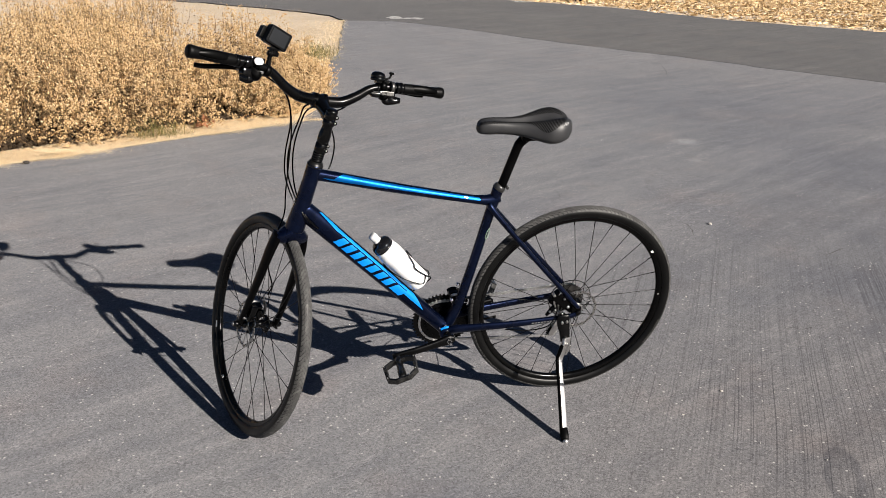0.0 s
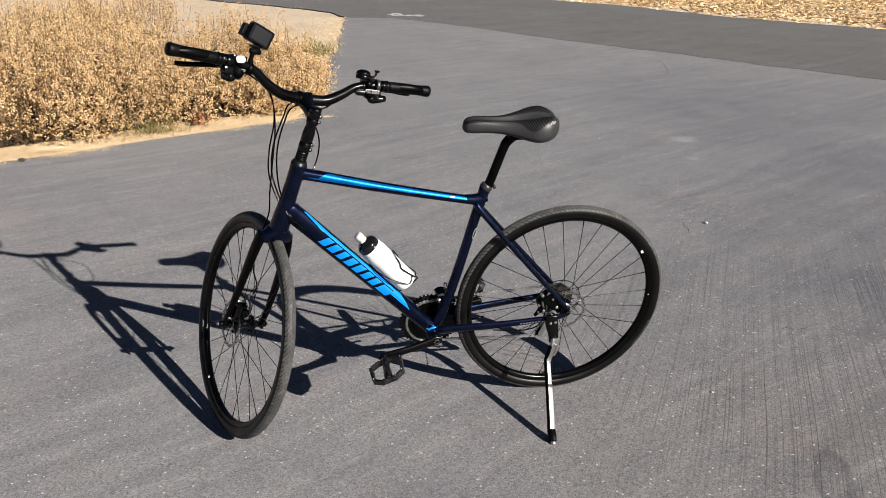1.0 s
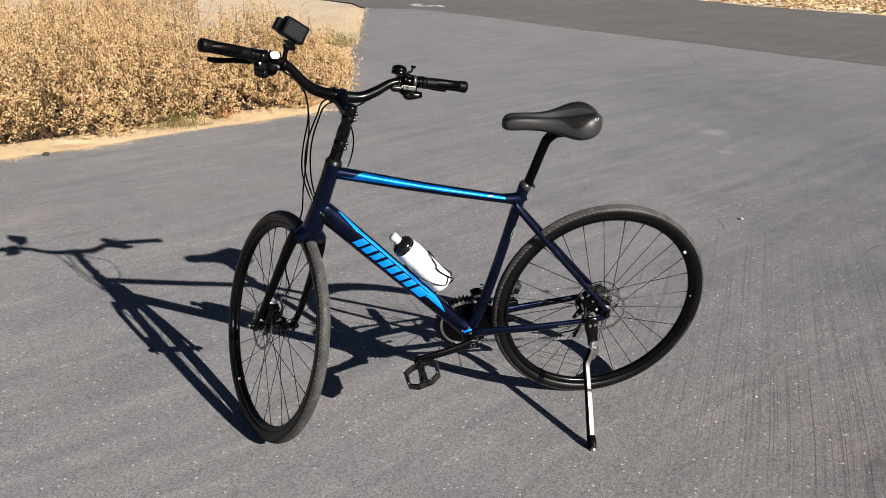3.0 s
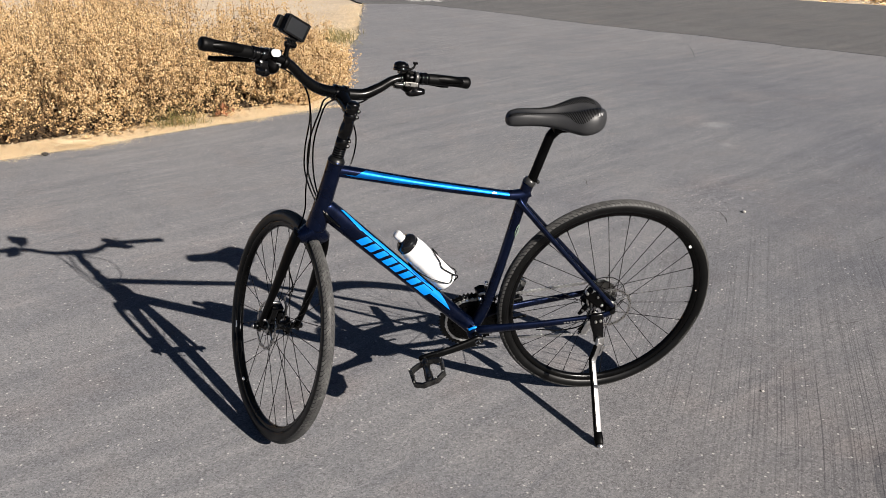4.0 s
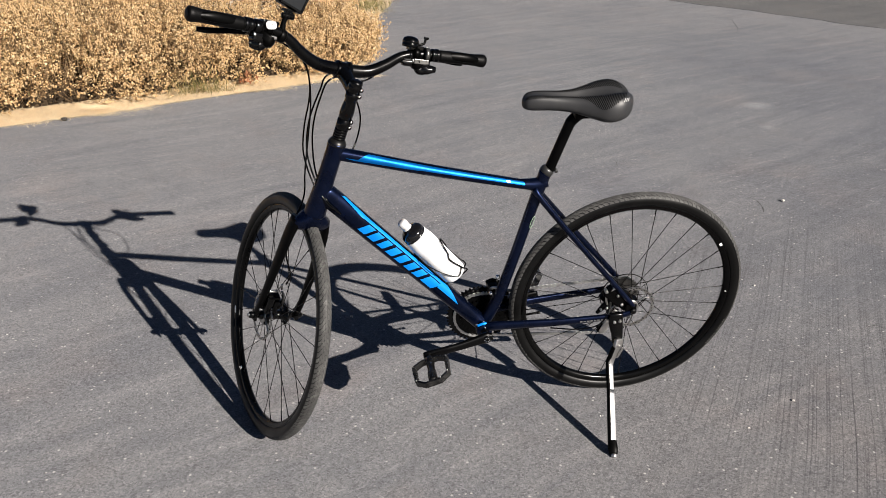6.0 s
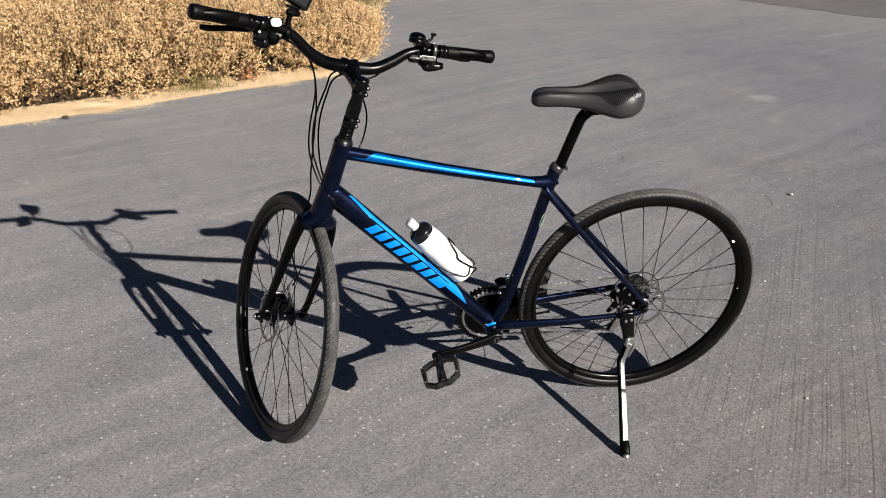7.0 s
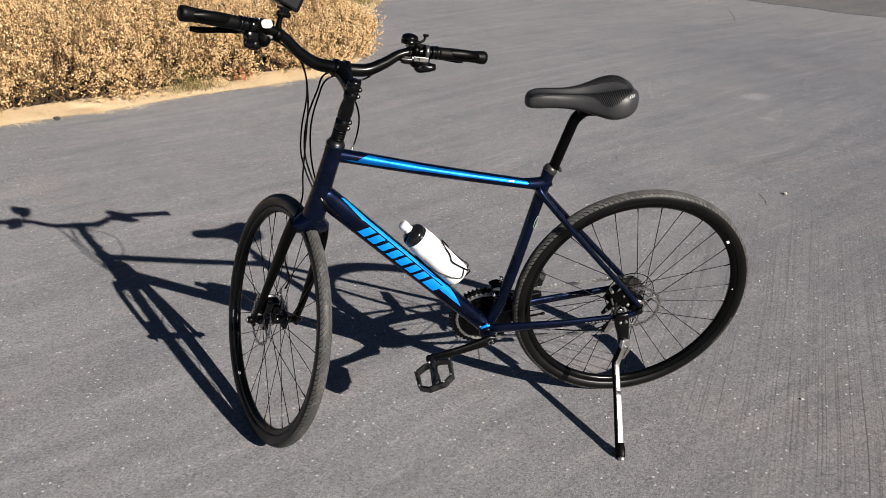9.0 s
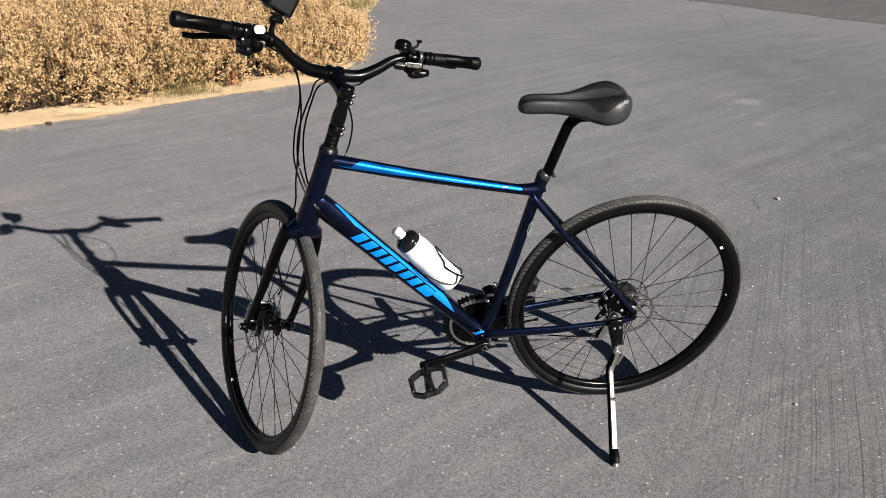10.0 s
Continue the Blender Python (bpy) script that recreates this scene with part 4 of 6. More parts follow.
SADS = smooth_path(SAD, 5)
sh = Shape()
rows_ = []
for r in SADS:
    loop = [saddle_at(r[0], v) for v in np.linspace(-1, 1, 33)]
    loop += [np.array((r[0], math.cos(a) * r[1], r[3] - math.sin(a) * (r[3] - r[4]))) for a in np.linspace(0, math.pi, 13)[1:-1]]
    rows_.append(loop)
m_ = len(rows_[0])
sh.add([p for r in rows_ for p in r], [(i * m_ + j, (i + 1) * m_ + j, (i + 1) * m_ + (j + 1) % m_, i * m_ + (j + 1) % m_) for i in range(len(rows_) - 1) for j in range(m_)] + [tuple(range(m_)), tuple((len(rows_) - 1) * m_ + j for j in range(m_ - 1, -1, -1))])
saddle = part("saddle", sh, SADDLE, bicycle, "dark grey padded saddle with a dark striped print", UP)
for s in (1, -1):
    sh = Shape()
    for k in range(58):
        x = 0.346 - 0.0044 * k
        span = 0.20 + 0.22 * max(0.0, min(1.0, (x - 0.25) / 0.06)) + 0.46 * math.exp(-(((x - 0.140) / 0.046) ** 2))
        v0 = np.interp(x, (0.10, 0.20, 0.30, 0.345), (0.16, 0.24, 0.28, 0.20))
        w_ = 0.00125
        lean_ = 0.040 * span
        pts = [(x + lean_ * u, s * (v0 + span * u), u) for u in np.linspace(0, 1, 7)]
        verts = []
        for xx, vv, u in pts:
            if not 0.086 < xx < 0.352:
                continue
            verts += [saddle_at(xx - w_, vv, 0.0007), saddle_at(xx + w_, vv, 0.0007)]
        n_ = len(verts) // 2
        sh.add(verts, [(2 * i, 2 * i + 1, 2 * i + 3, 2 * i + 2) for i in range(n_ - 1)])
    part("striped_print", sh, SADDLE_DARK, saddle, "dark slanted stripes")
sh = Shape()
for k in range(3):
    verts = []
    for u in np.linspace(0, 1, 5):
        for e in (-1, 1):
            verts.append(saddle_at(0.101 + 0.0055 * k + 0.005 * u + 0.0014 * e, 0.60 + 0.11 * u, 0.0008))
    sh.add(verts, [(2 * i, 2 * i + 1, 2 * i + 3, 2 * i + 2) for i in range(4)])
part("pale_mark", sh, surface("pale_slashes", (0.30, 0.30, 0.30), 0.4), saddle, "three pale slanted marks")
for s in (1, -1):
    sh = Shape()
    tube(sh, [(0.100, 0.035 * s, 0.606), (0.140, 0.022 * s, 0.603), (0.205, 0.018 * s, 0.603), (0.262, 0.014 * s, 0.611), (0.300, 0.010 * s, 0.620)], 0.0035, seg=8, n=6)
    part("saddle_rail", sh, GLOSSBLACK, saddle)
sh = Shape()
box(sh, (0.182, 0, 0.600), (0.084, 0.056, 0.026), bevel=0.25)
part("saddle_base", sh, PLASTIC, saddle)

# ---- cranks, pedals, chain ----
CRANK = unit((0.180, 0, -0.028))
sh = Shape()
rod(sh, BB - 0.060 * Y, BB + 0.066 * Y, 0.012, 16)
crankset = part("crankset", sh, GLOSSBLACK, bicycle, "black crankset with toothed chainrings", UP)


def crank(s):
    d = CRANK * (1 if s > 0 else -1)
    sh = Shape()
    a, b = BB + Y * 0.066 * s, BB + d * 0.172 + Y * 0.092 * s
    tube(sh, [a - d * 0.018, a, a + d * 0.03 + Y * 0.006 * s, a + d * 0.09 + Y * 0.017 * s, b, b + d * 0.015], [(0.007, 0.010), (0.010, 0.018), (0.0085, 0.0145), (0.0075, 0.012), (0.0075, 0.0125), (0.006, 0.008)], seg=16, side=Y, square=2.6)
    arm = part("crank_arm", sh, BLACK, crankset, "black forged crank arm")
    sh = Shape()
    lathe(sh, a + Y * 0.006 * s, a + Y * 0.012 * s, [(0, 0.0125), (0.004, 0.0125), (0.006, 0.0105)], 16)
    part("crank_bolt", sh, GLOSSBLACK, crankset, "black crank bolt with a silver star")
    sh = Shape()
    for k in range(6):
        t = 2 * math.pi * k / 6
        e = a + Y * 0.0112 * s + np.array((math.cos(t), 0, math.sin(t))) * 0.0068
        lathe(sh, e, e + Y * 0.0018 * s, [(0, 0.0021), (0.0012, 0.0021), (0.0018, 0.0012)], 8)
    part("bolt_star", sh, CHROME, crankset, "small polished points")
    # pedal
    beta = radians(-20)
    u, n = np.array((math.cos(beta), 0, math.sin(beta))), np.array((-math.sin(beta), 0, math.cos(beta)))
    if s < 0:
        beta = radians(122)
        u, n = np.array((math.cos(beta), 0, math.sin(beta))), np.array((-math.sin(beta), 0, math.cos(beta)))
    o = b + Y * 0.022 * s
    sh = Shape()
    lathe(sh, b, o + Y * 0.094 * s, [(0, 0.0055), (0.006, 0.0055), (0.012, 0.0085), (0.02, 0.0135), (0.040, 0.0125), (0.043, 0.0110), (0.07, 0.0105), (0.073, 0.0125), (0.104, 0.0130), (0.116, 0.009)], 16)
    pedal = part("pedal", sh, PEDAL, bicycle, "black plastic platform pedal", UP)
    out = [(0.050, 0.018), (0.046, 0.078), (0.022, 0.096), (-0.022, 0.096), (-0.046, 0.078), (-0.050, 0.018), (-0.022, 0.004), (0.022, 0.004)]
    pts = [o + u * x + Y * y * s for x, y in out]
    for k in range(8):
        sh = Shape()
        p, q = pts[k], pts[(k + 1) % 8]
        w = unit(q - p)
        box(sh, (p + q) / 2, (np.linalg.norm(q - p) + 0.004, 0.0072, 0.0185), [w, np.cross(n, w), n], 0.18)
        part("cage_plate", sh, PEDAL, pedal)
    for k in range(5):
        for x in (0.046, -0.046):
            sh = Shape()
            p = o + u * x + Y * (0.026 + 0.012 * k) * s
            box(sh, p, (0.0085, 0.0050, 0.0245), [u, Y, n], 0.2)
            part("cage_tooth", sh, PEDAL, pedal)
    for x, y in out[:2] + out[3:6]:
        for e in (1, -1):
            sh = Shape()
            p = o + u * x * 0.98 + Y * y * s + n * 0.0090 * e
            lathe(sh, p - n * 0.002 * e, p + n * 0.0045 * e, [(0, 0.0024), (0.005, 0.0022), (0.0065, 0.0014)], 8)
            part("grip_pin", sh, STEEL, pedal)


crank(1)
crank(-1)


def toothed(sh, c, y, r, teeth, inner, thick=0.0024):
    n = teeth * 4
    verts, faces = [], []
    for k in range(n):
        t = 2 * math.pi * k / n
        ro = r + (0.0032 if k % 4 in (1, 2) else -0.003)
        for yy in (y - thick / 2, y + thick / 2):
            verts += [c + np.array((math.cos(t) * inner, yy, math.sin(t) * inner)), c + np.array((math.cos(t) * ro, yy, math.sin(t) * ro))]
    for k in range(n):
        j = (k + 1) % n
        a, b = 4 * k, 4 * j
        faces += [(a, a + 1, b + 1, b), (a + 2, b + 2, b + 3, a + 3), (a + 1, a + 3, b + 3, b + 1), (a, b, b + 2, a + 2)]
    sh.add(verts, faces, smooth=False)


_bb = np.array((BB[0], 0.0, BB[2]))
for r, y, teeth, m in ((0.097, -0.050, 48, GLOSSBLACK), (0.077, -0.043, 38, BLACK), (0.057, -0.036, 28, BLACK)):
    sh = Shape()
    toothed(sh, _bb, y, r, teeth, r - (0.022 if r > 0.09 else 0.030))
    part("chainring", sh, m, crankset, "steel chainring" if m is STEEL else "black chainring")
sh = Shape()
for k in range(5):
    t = 2 * math.pi * k / 5 + 0.4
    e = np.array((math.cos(t), 0, math.sin(t)))
    tube(sh, [_bb + e * 0.012 - Y * 0.050, _bb + e * 0.045 - Y * 0.047, _bb + e * 0.084 - Y * 0.047], [(0.014, 0.005), (0.009, 0.004), (0.008, 0.003)], seg=10, side=np.cross(e, Y))
part("spider", sh, GLOSSBLACK, crankset)
sh = Shape()
for k in range(5):
    t = 2 * math.pi * k / 5 + 0.4
    e = _bb + np.array((math.cos(t) * 0.080, -0.046, math.sin(t) * 0.080))
    lathe(sh, e, e + Y * 0.004, [(0, 0.0045), (0.003, 0.0045), (0.004, 0.003)], 10)
part("ring_bolt", sh, ALU, crankset, "silver chainring bolts")

for k in range(7):
    r = 0.022 + 0.0043 * k
    sh = Shape()
    toothed(sh, np.zeros(3), -0.052 + 0.0046 * k, r, 12 + 3 * k, 0.014, 0.002)
    part("sprocket", sh, DARKSTEEL, rear_wheel, "steel sprocket")
CLEAR, _t, _p = blank("clear_plastic")
_p.inputs["Base Color"].default_value = (0.9, 0.9, 0.88, 1)
_p.inputs["Transmission Weight"].default_value = 1.0
_p.inputs["Roughness"].default_value = 0.12
_p.inputs["IOR"].default_value = 1.2
sh = Shape()
n_ = 72
verts = [np.array((math.cos(2 * math.pi * k / n_) * r, dy, math.sin(2 * math.pi * k / n_) * r)) for k in range(n_) for r, dy in ((0.066, -0.0140), (0.073, -0.0135), (0.073, -0.0128), (0.066, -0.0133))]
sh.add(verts, [(4 * k + e, 4 * k + (e + 1) % 4, 4 * ((k + 1) % n_) + (e + 1) % 4, 4 * ((k + 1) % n_) + e) for k in range(n_) for e in range(4)])
guard = part("spoke_protector", sh, CLEAR, rear_wheel, "clear plastic spoke protector")
sh = Shape()
tube(sh, [(math.cos(t) * 0.0725, -0.013, math.sin(t) * 0.0725) for t in np.linspace(0, 2 * math.pi, 49)], 0.0012, seg=6, n=1, cap=False)
part("protector_rim", sh, PLASTIC, rear_wheel)

# chain: over the large ring, along, round the sprocket and down through the derailleur
CH = -0.043
J1, J2 = np.array((0.012, CH, -0.088)), np.array((0.040, CH, -0.146))


def arc(c, r, a0, a1, n):
    return [np.array((c[0] + math.cos(t) * r, CH, c[2] + math.sin(t) * r)) for t in np.linspace(radians(a0), radians(a1), n)]


loop = arc(_bb, 0.0775, -98, 96, 24) + arc((0, 0, 0), 0.042, 96, 230, 10) + arc(J1, 0.017, 30, -75, 6) + arc(J2, 0.017, 110, 268, 8)
loop.append(loop[0])
lp = np.array(loop)
run = np.r_[0, np.cumsum(np.linalg.norm(np.diff(lp, axis=0), axis=1))]
links = int(run[-1] / 0.0127) // 2 * 2
sh = Shape()
for k in range(links):
    s0, s1 = k * run[-1] / links, (k + 1) * run[-1] / links
    a, b = (np.array([np.interp(q, run, lp[:, e]) for e in range(3)]) for q in (s0, s1))
    w = unit(b - a)
    u = np.cross(w, Y)
    off = 0.0022 if k % 2 else 0.0034
    for s in (1, -1):
        mid = (a + b) / 2 + Y * off * s
        verts = []
        for dy in (-0.0005, 0.0005):
            for x, z in ((-0.0098, -0.0022), (-0.0098, 0.0022), (-0.0070, 0.0042), (0, 0.0030), (0.0070, 0.0042), (0.0098, 0.0022), (0.0098, -0.0022), (0.0070, -0.0042), (0, -0.0030), (-0.0070, -0.0042)):
                verts.append(mid + w * x + u * z + Y * dy)
        sh.add(verts, [tuple(range(9, -1, -1)), tuple(range(10, 20))] + [(i, (i + 1) % 10, 10 + (i + 1) % 10, 10 + i) for i in range(10)], smooth=False)
    lathe(sh, a - Y * 0.004, a + Y * 0.004, [(0, 0.002), (0.0015, 0.0036), (0.0065, 0.0036), (0.008, 0.002)], 8)
part("chain", sh, CHAIN, bicycle, "oily steel roller chain", UP)

# derailleurs
sh = Shape()
tube(sh, [(0.004, -0.068, -0.018), (0.010, -0.076, -0.045), (0.012, -0.070, -0.085)], [(0.008, 0.010), (0.013, 0.016), (0.010, 0.013)], seg=12)
rear_mech = part("rear_derailleur", sh, BLACK, bicycle, "black rear derailleur under the axle", UP)
for yy in (CH - 0.008, CH + 0.008):
    sh = Shape()
    tube(sh, [J1 * (1, 0, 1) + (-0.006, yy, 0.014), J1 * (1, 0, 1) + (0.0, yy, 0), J2 * (1, 0, 1) + (0, yy, 0), J2 * (1, 0, 1) + (0.006, yy, -0.012)], [(0.001, 0.006), (0.001, 0.011), (0.001, 0.010), (0.001, 0.005)], seg=10, side=Y)
    part("cage_plate", sh, ALU, rear_mech, "silver derailleur cage plate")
for j in (J1, J2):
    sh = Shape()
    toothed(sh, j * (1, 0, 1), CH, 0.016, 11, 0.004, 0.005)
    part("jockey_wheel", sh, PLASTIC, rear_mech)
sh = Shape()
box(sh, (0.398, -0.030, 0.042), (0.030, 0.030, 0.030), bevel=0.25)
tube(sh, [(0.412, -0.049, 0.046), (0.392, -0.051, 0.050), (0.362, -0.050, 0.030), (0.345, -0.048, 0.000)], [(0.005, 0.010), (0.006, 0.012), (0.005, 0.011), (0.004, 0.006)], seg=10)
front_mech = part("front_derailleur", sh, BLACK, bicycle, "black front derailleur", UP)
sh = Shape()
tube(sh, [(0.405, -0.018, 0.048), (0.392, -0.004, 0.060), (0.378, 0.002, 0.058)], 0.0045, seg=8)
part("clamp_band", sh, ALU, front_mech, "silver clamp band")

# rear caliper inside the left stays
sh = Shape()
_stay = [(0.72, 0, 0.69), (0, 1, 0), (-0.69, 0, 0.72)]
box(sh, (0.058, 0.052, 0.046), (0.066, 0.026, 0.036), _stay, 0.2)
box(sh, (0.062, 0.036, 0.030), (0.052, 0.020, 0.044), _stay, 0.22)
lathe(sh, (0.052, 0.030, 0.040), (0.052, 0.012, 0.040), [(0, 0.017), (0.005, 0.0175), (0.013, 0.014), (0.0175, 0.007)], 20)
box(sh, (0.030, 0.050, 0.022), (0.050, 0.022, 0.034), _stay, 0.25)
tube(sh, [(0.070, 0.046, 0.018), (0.086, 0.050, 0.004), (0.104, 0.056, -0.010)], [(0.008, 0.013), (0.007, 0.010), (0.004, 0.005)], seg=10, square=2.8)
tube(sh, [(0.010, 0.056, 0.030), (0.020, 0.058, 0.052), (0.044, 0.058, 0.070)], [(0.007, 0.010)] * 3, seg=10)
rear_caliper = part("rear_caliper", sh, DULLBLACK, bicycle, "black rear disc brake caliper", UP)
sh = Shape()
tube(sh, [(0.076, 0.058, 0.020), (0.082, 0.060, 0.045), (0.070, 0.062, 0.074), (0.050, 0.062, 0.080)], [(0.002, 0.004)] * 4, seg=8)
rod(sh, (0.034, 0.066, 0.020), (0.034, 0.050, 0.020), 0.0048)
rod(sh, (0.085, 0.066, 0.068), (0.085, 0.050, 0.068), 0.0048)
part("caliper_arm", sh, ALU, rear_caliper, "silver caliper arm")
for p_ in ((0.078, 0.064, 0.014), (0.052, 0.066, 0.056), (0.094, 0.058, 0.006)):
    sh = Shape()
    rod(sh, p_, np.array(p_) + (0, 0.007, 0), 0.0036, 10, 0.25)
    part("caliper_bolt", sh, STEEL, rear_caliper, "small steel bolt")

# small bits on the frame
sh = Shape()
decal(sh, TOP, [(0.816, 24), (0.838, 25), (0.838, 42), (0.816, 41)], 6, 5, 2.3, 0.0018)
part("sticker", sh, surface("shiny_sticker", (0.75, 0.66, 0.66), 0.30, 0.6, dirt=0.1), frame_, "small shiny pale sticker")
for x, z in ((0.383, 0.098), (0.400, 0.042)):
    sh = Shape()
    lathe(sh, (x + 0.002, 0, z), (x + 0.013, 0, z + 0.004), [(0, 0.006), (0.006, 0.0065), (0.010, 0.005), (0.0115, 0.002)], 14)
    part("cage_bolt", sh, CHROME, frame_, "polished steel bottle cage bolt")
sh = Shape()
for s0, a0, r in ((0.70, -40, 0.0125),):
    c0 = on_tube(SEAT, s0, a0, 0.0012, 8, 2.0)
    t_ = unit(on_tube(SEAT, s0 + 0.02, a0, 0.0012, 8, 2.0) - c0)
    u_ = unit(on_tube(SEAT, s0, a0 + 6, 0.0012, 8, 2.0) - c0)
    tube(sh, [c0 + t_ * math.cos(q) * r * 1.5 + u_ * math.sin(q) * r * 0.55 for q in np.linspace(0, 2 * math.pi, 25)], 0.0011, seg=6, n=1, cap=False)
part("round_mark", sh, surface("pale_green_print", (0.20, 0.28, 0.21), 0.5), frame_, "small pale green ring print")
sh = Shape()
tube(sh, [BB + (0.020, 0.030, 0.016), BB + (0.002, 0.032, 0.024), BB + (-0.018, 0.030, 0.016)], [(0.004, 0.005)] * 3, seg=8)
part("cable_guide", sh, BRIGHT, frame_, "bright blue cable guide")
# polished bits added to make the sparkles round the guide
for x, y, z in ((0.022, 0.026, 0.018), (0.004, 0.030, 0.030), (-0.016, 0.028, 0.020), (0.000, 0.038, 0.014)):
    sh = Shape()
    lathe(sh, BB + (x, y, z), BB + (x * 1.1, y + 0.003, z + 0.005), [(0, 0.003), (0.003, 0.0034), (0.0055, 0.0015)], 8)
    part("guide_sparkle", sh, CHROME, frame_, "tiny polished bit added for sparkle")

# ---- kickstand ----
sh = Shape()
tube(sh, [(0.052, 0.079, 0.002), (0.052, 0.082, -0.025), (0.046, 0.090, -0.062), (0.044, 0.096, -0.090)], [(0.006, 0.020), (0.007, 0.021), (0.008, 0.017), (0.008, 0.015)], seg=14, square=3.2, side=Y)
stand = part("kickstand", sh, GLOSSBLACK, bicycle, "silver kickstand with black bracket and foot", UP)
sh = Shape()
tube(sh, [(0.041, 0.101, -0.074), (0.044, 0.106, -0.092), (0.056, 0.114, -0.120), (0.0655, 0.124, -0.143), (0.0690, 0.138, -0.154), (0.0770, 0.190, -0.194)], [(0.0150, 0.006), (0.0165, 0.006), (0.0130, 0.0058), (0.0098, 0.0052), (0.0086, 0.0050), (0.0084, 0.0050)], seg=24, square=6.0, side=(0.87, 0.5, 0))
rod(sh, (0.043, 0.098, -0.092), (0.043, 0.116, -0.092), 0.0055)
box(sh, (0.036, 0.113, -0.116), (0.008, 0.004, 0.040), [(0.88, 0.30, 0.36), (0.0, 1.0, 0.0), (-0.38, 0.0, 0.92)], 0.2)
part("stand_leg", sh, ALU, stand, "bare aluminium leg")
sh = Shape()
tube(sh, [(0.0764, 0.186, -0.191), (0.0866, 0.247, -0.237), (0.0985, 0.314, -0.288)], [(0.0092, 0.0062), (0.0094, 0.0064), (0.0096, 0.0066)], seg=24, square=7.0, side=(0.87, 0.5, 0))
part("sliding_sleeve", sh, ALU, stand, "bare aluminium sliding sleeve")
sh = Shape()
tube(sh, [(0.0970, 0.300, -0.278), (0.0988, 0.318, -0.290), (0.1005, 0.331, -0.298)], [(0.0125, 0.0125), (0.0135, 0.0135), (0.0120, 0.0110)], seg=16, square=3.0)
part("foot", sh, PLASTIC, stand, "black plastic foot")
sh = Shape()
rod(sh, (0.0995, 0.332, -0.2945), (0.1015, 0.341, -0.3030), 0.0085, 14, 0.3)
part("foot_tip", sh, ALU, stand, "worn pale tip")
sh = Shape()
_e = np.array((0.87, 0.5, 0))
# black strip along the leg's front edge
tube(sh, [np.array(p) + _e * k for p, k in (((0.044, 0.106, -0.092), 0.0165), ((0.056, 0.114, -0.120), 0.0140), ((0.0655, 0.124, -0.143), 0.0115), ((0.0770, 0.190, -0.194), 0.0105), ((0.0866, 0.247, -0.237), 0.0118), ((0.0985, 0.314, -0.288), 0.0120))], [(0.0036, 0.0060)] * 6, seg=12, square=4.0, side=_e)
part("stand_edge_strip", sh, DULLBLACK, stand, "black strip along the front of the leg")
sh = Shape()
_n = np.array((-0.5, 0.87, 0))
for q0, q1 in (((0.0780, 0.194, -0.1965), (0.0965, 0.300, -0.277)),):
    q0, q1 = np.array(q0) + _n * 0.0068, np.array(q1) + _n * 0.0072
    tube(sh, [q0, q1], [(0.0018, 0.0012)] * 2, seg=8, side=(0.87, 0.5, 0))
part("groove", sh, DARKSTEEL, stand, "dull groove along the sleeve")
for x, z in ((0.058, -0.022), (0.042, -0.020)):
    sh = Shape()
    lathe(sh, (x, 0.086, z), (x, 0.093, z), [(0, 0.0048), (0.005, 0.0048), (0.007, 0.003)], 10)
    part("bracket_bolt", sh, STEEL, stand, "small steel bolt")

# ---- bottle cage and bottle ----
BOT_AXIS = unit((0.65, 0, 0.76))
BOT_OUT = np.array((-BOT_AXIS[2], 0, BOT_AXIS[0]))
BOT = np.array((0.511, 0, 0.119))


def by_bottle(a, r, z):
    """a: degrees from the side away from the down tube."""
    return BOT + BOT_OUT * math.cos(radians(a)) * r + Y * math.sin(radians(a)) * r + BOT_AXIS * z


sh = Shape()
tube(sh, [by_bottle(180, 0.0415, -0.004), by_bottle(180, 0.0425, 0.05), by_bottle(180, 0.0415, 0.13)], [(0.010, 0.0025)] * 3, seg=10, side=Y)
bottle_cage = part("bottle_cage", sh, BLACK, bicycle, "thin black wire bottle cage", UP)
for s in (1, -1):
    sh = Shape()
    tube(sh, [by_bottle(0, 0.0405, 0.118), by_bottle(16 * s, 0.0405, 0.112), by_bottle(34 * s, 0.0405, 0.080), by_bottle(48 * s, 0.0405, 0.065), by_bottle(34 * s, 0.0405, 0.02), by_bottle(22 * s, 0.041, 0.000), by_bottle(24 * s, 0.030, -0.006), by_bottle(100 * s, 0.012, -0.006), by_bottle(172 * s, 0.0415, -0.004)], 0.0020, seg=8, n=6)
    part("wire", sh, BLACK, bottle_cage)
    sh = Shape()
    tube(sh, [by_bottle(178 * s, 0.0425, 0.125), by_bottle(150 * s, 0.0415, 0.11), by_bottle(120 * s, 0.041, 0.07), by_bottle(95 * s, 0.0405, 0.035), by_bottle(70 * s, 0.0405, 0.012), by_bottle(34 * s, 0.0405, 0.02)], 0.0016, seg=8, n=6)
    part("wire", sh, BLACK, bottle_cage)

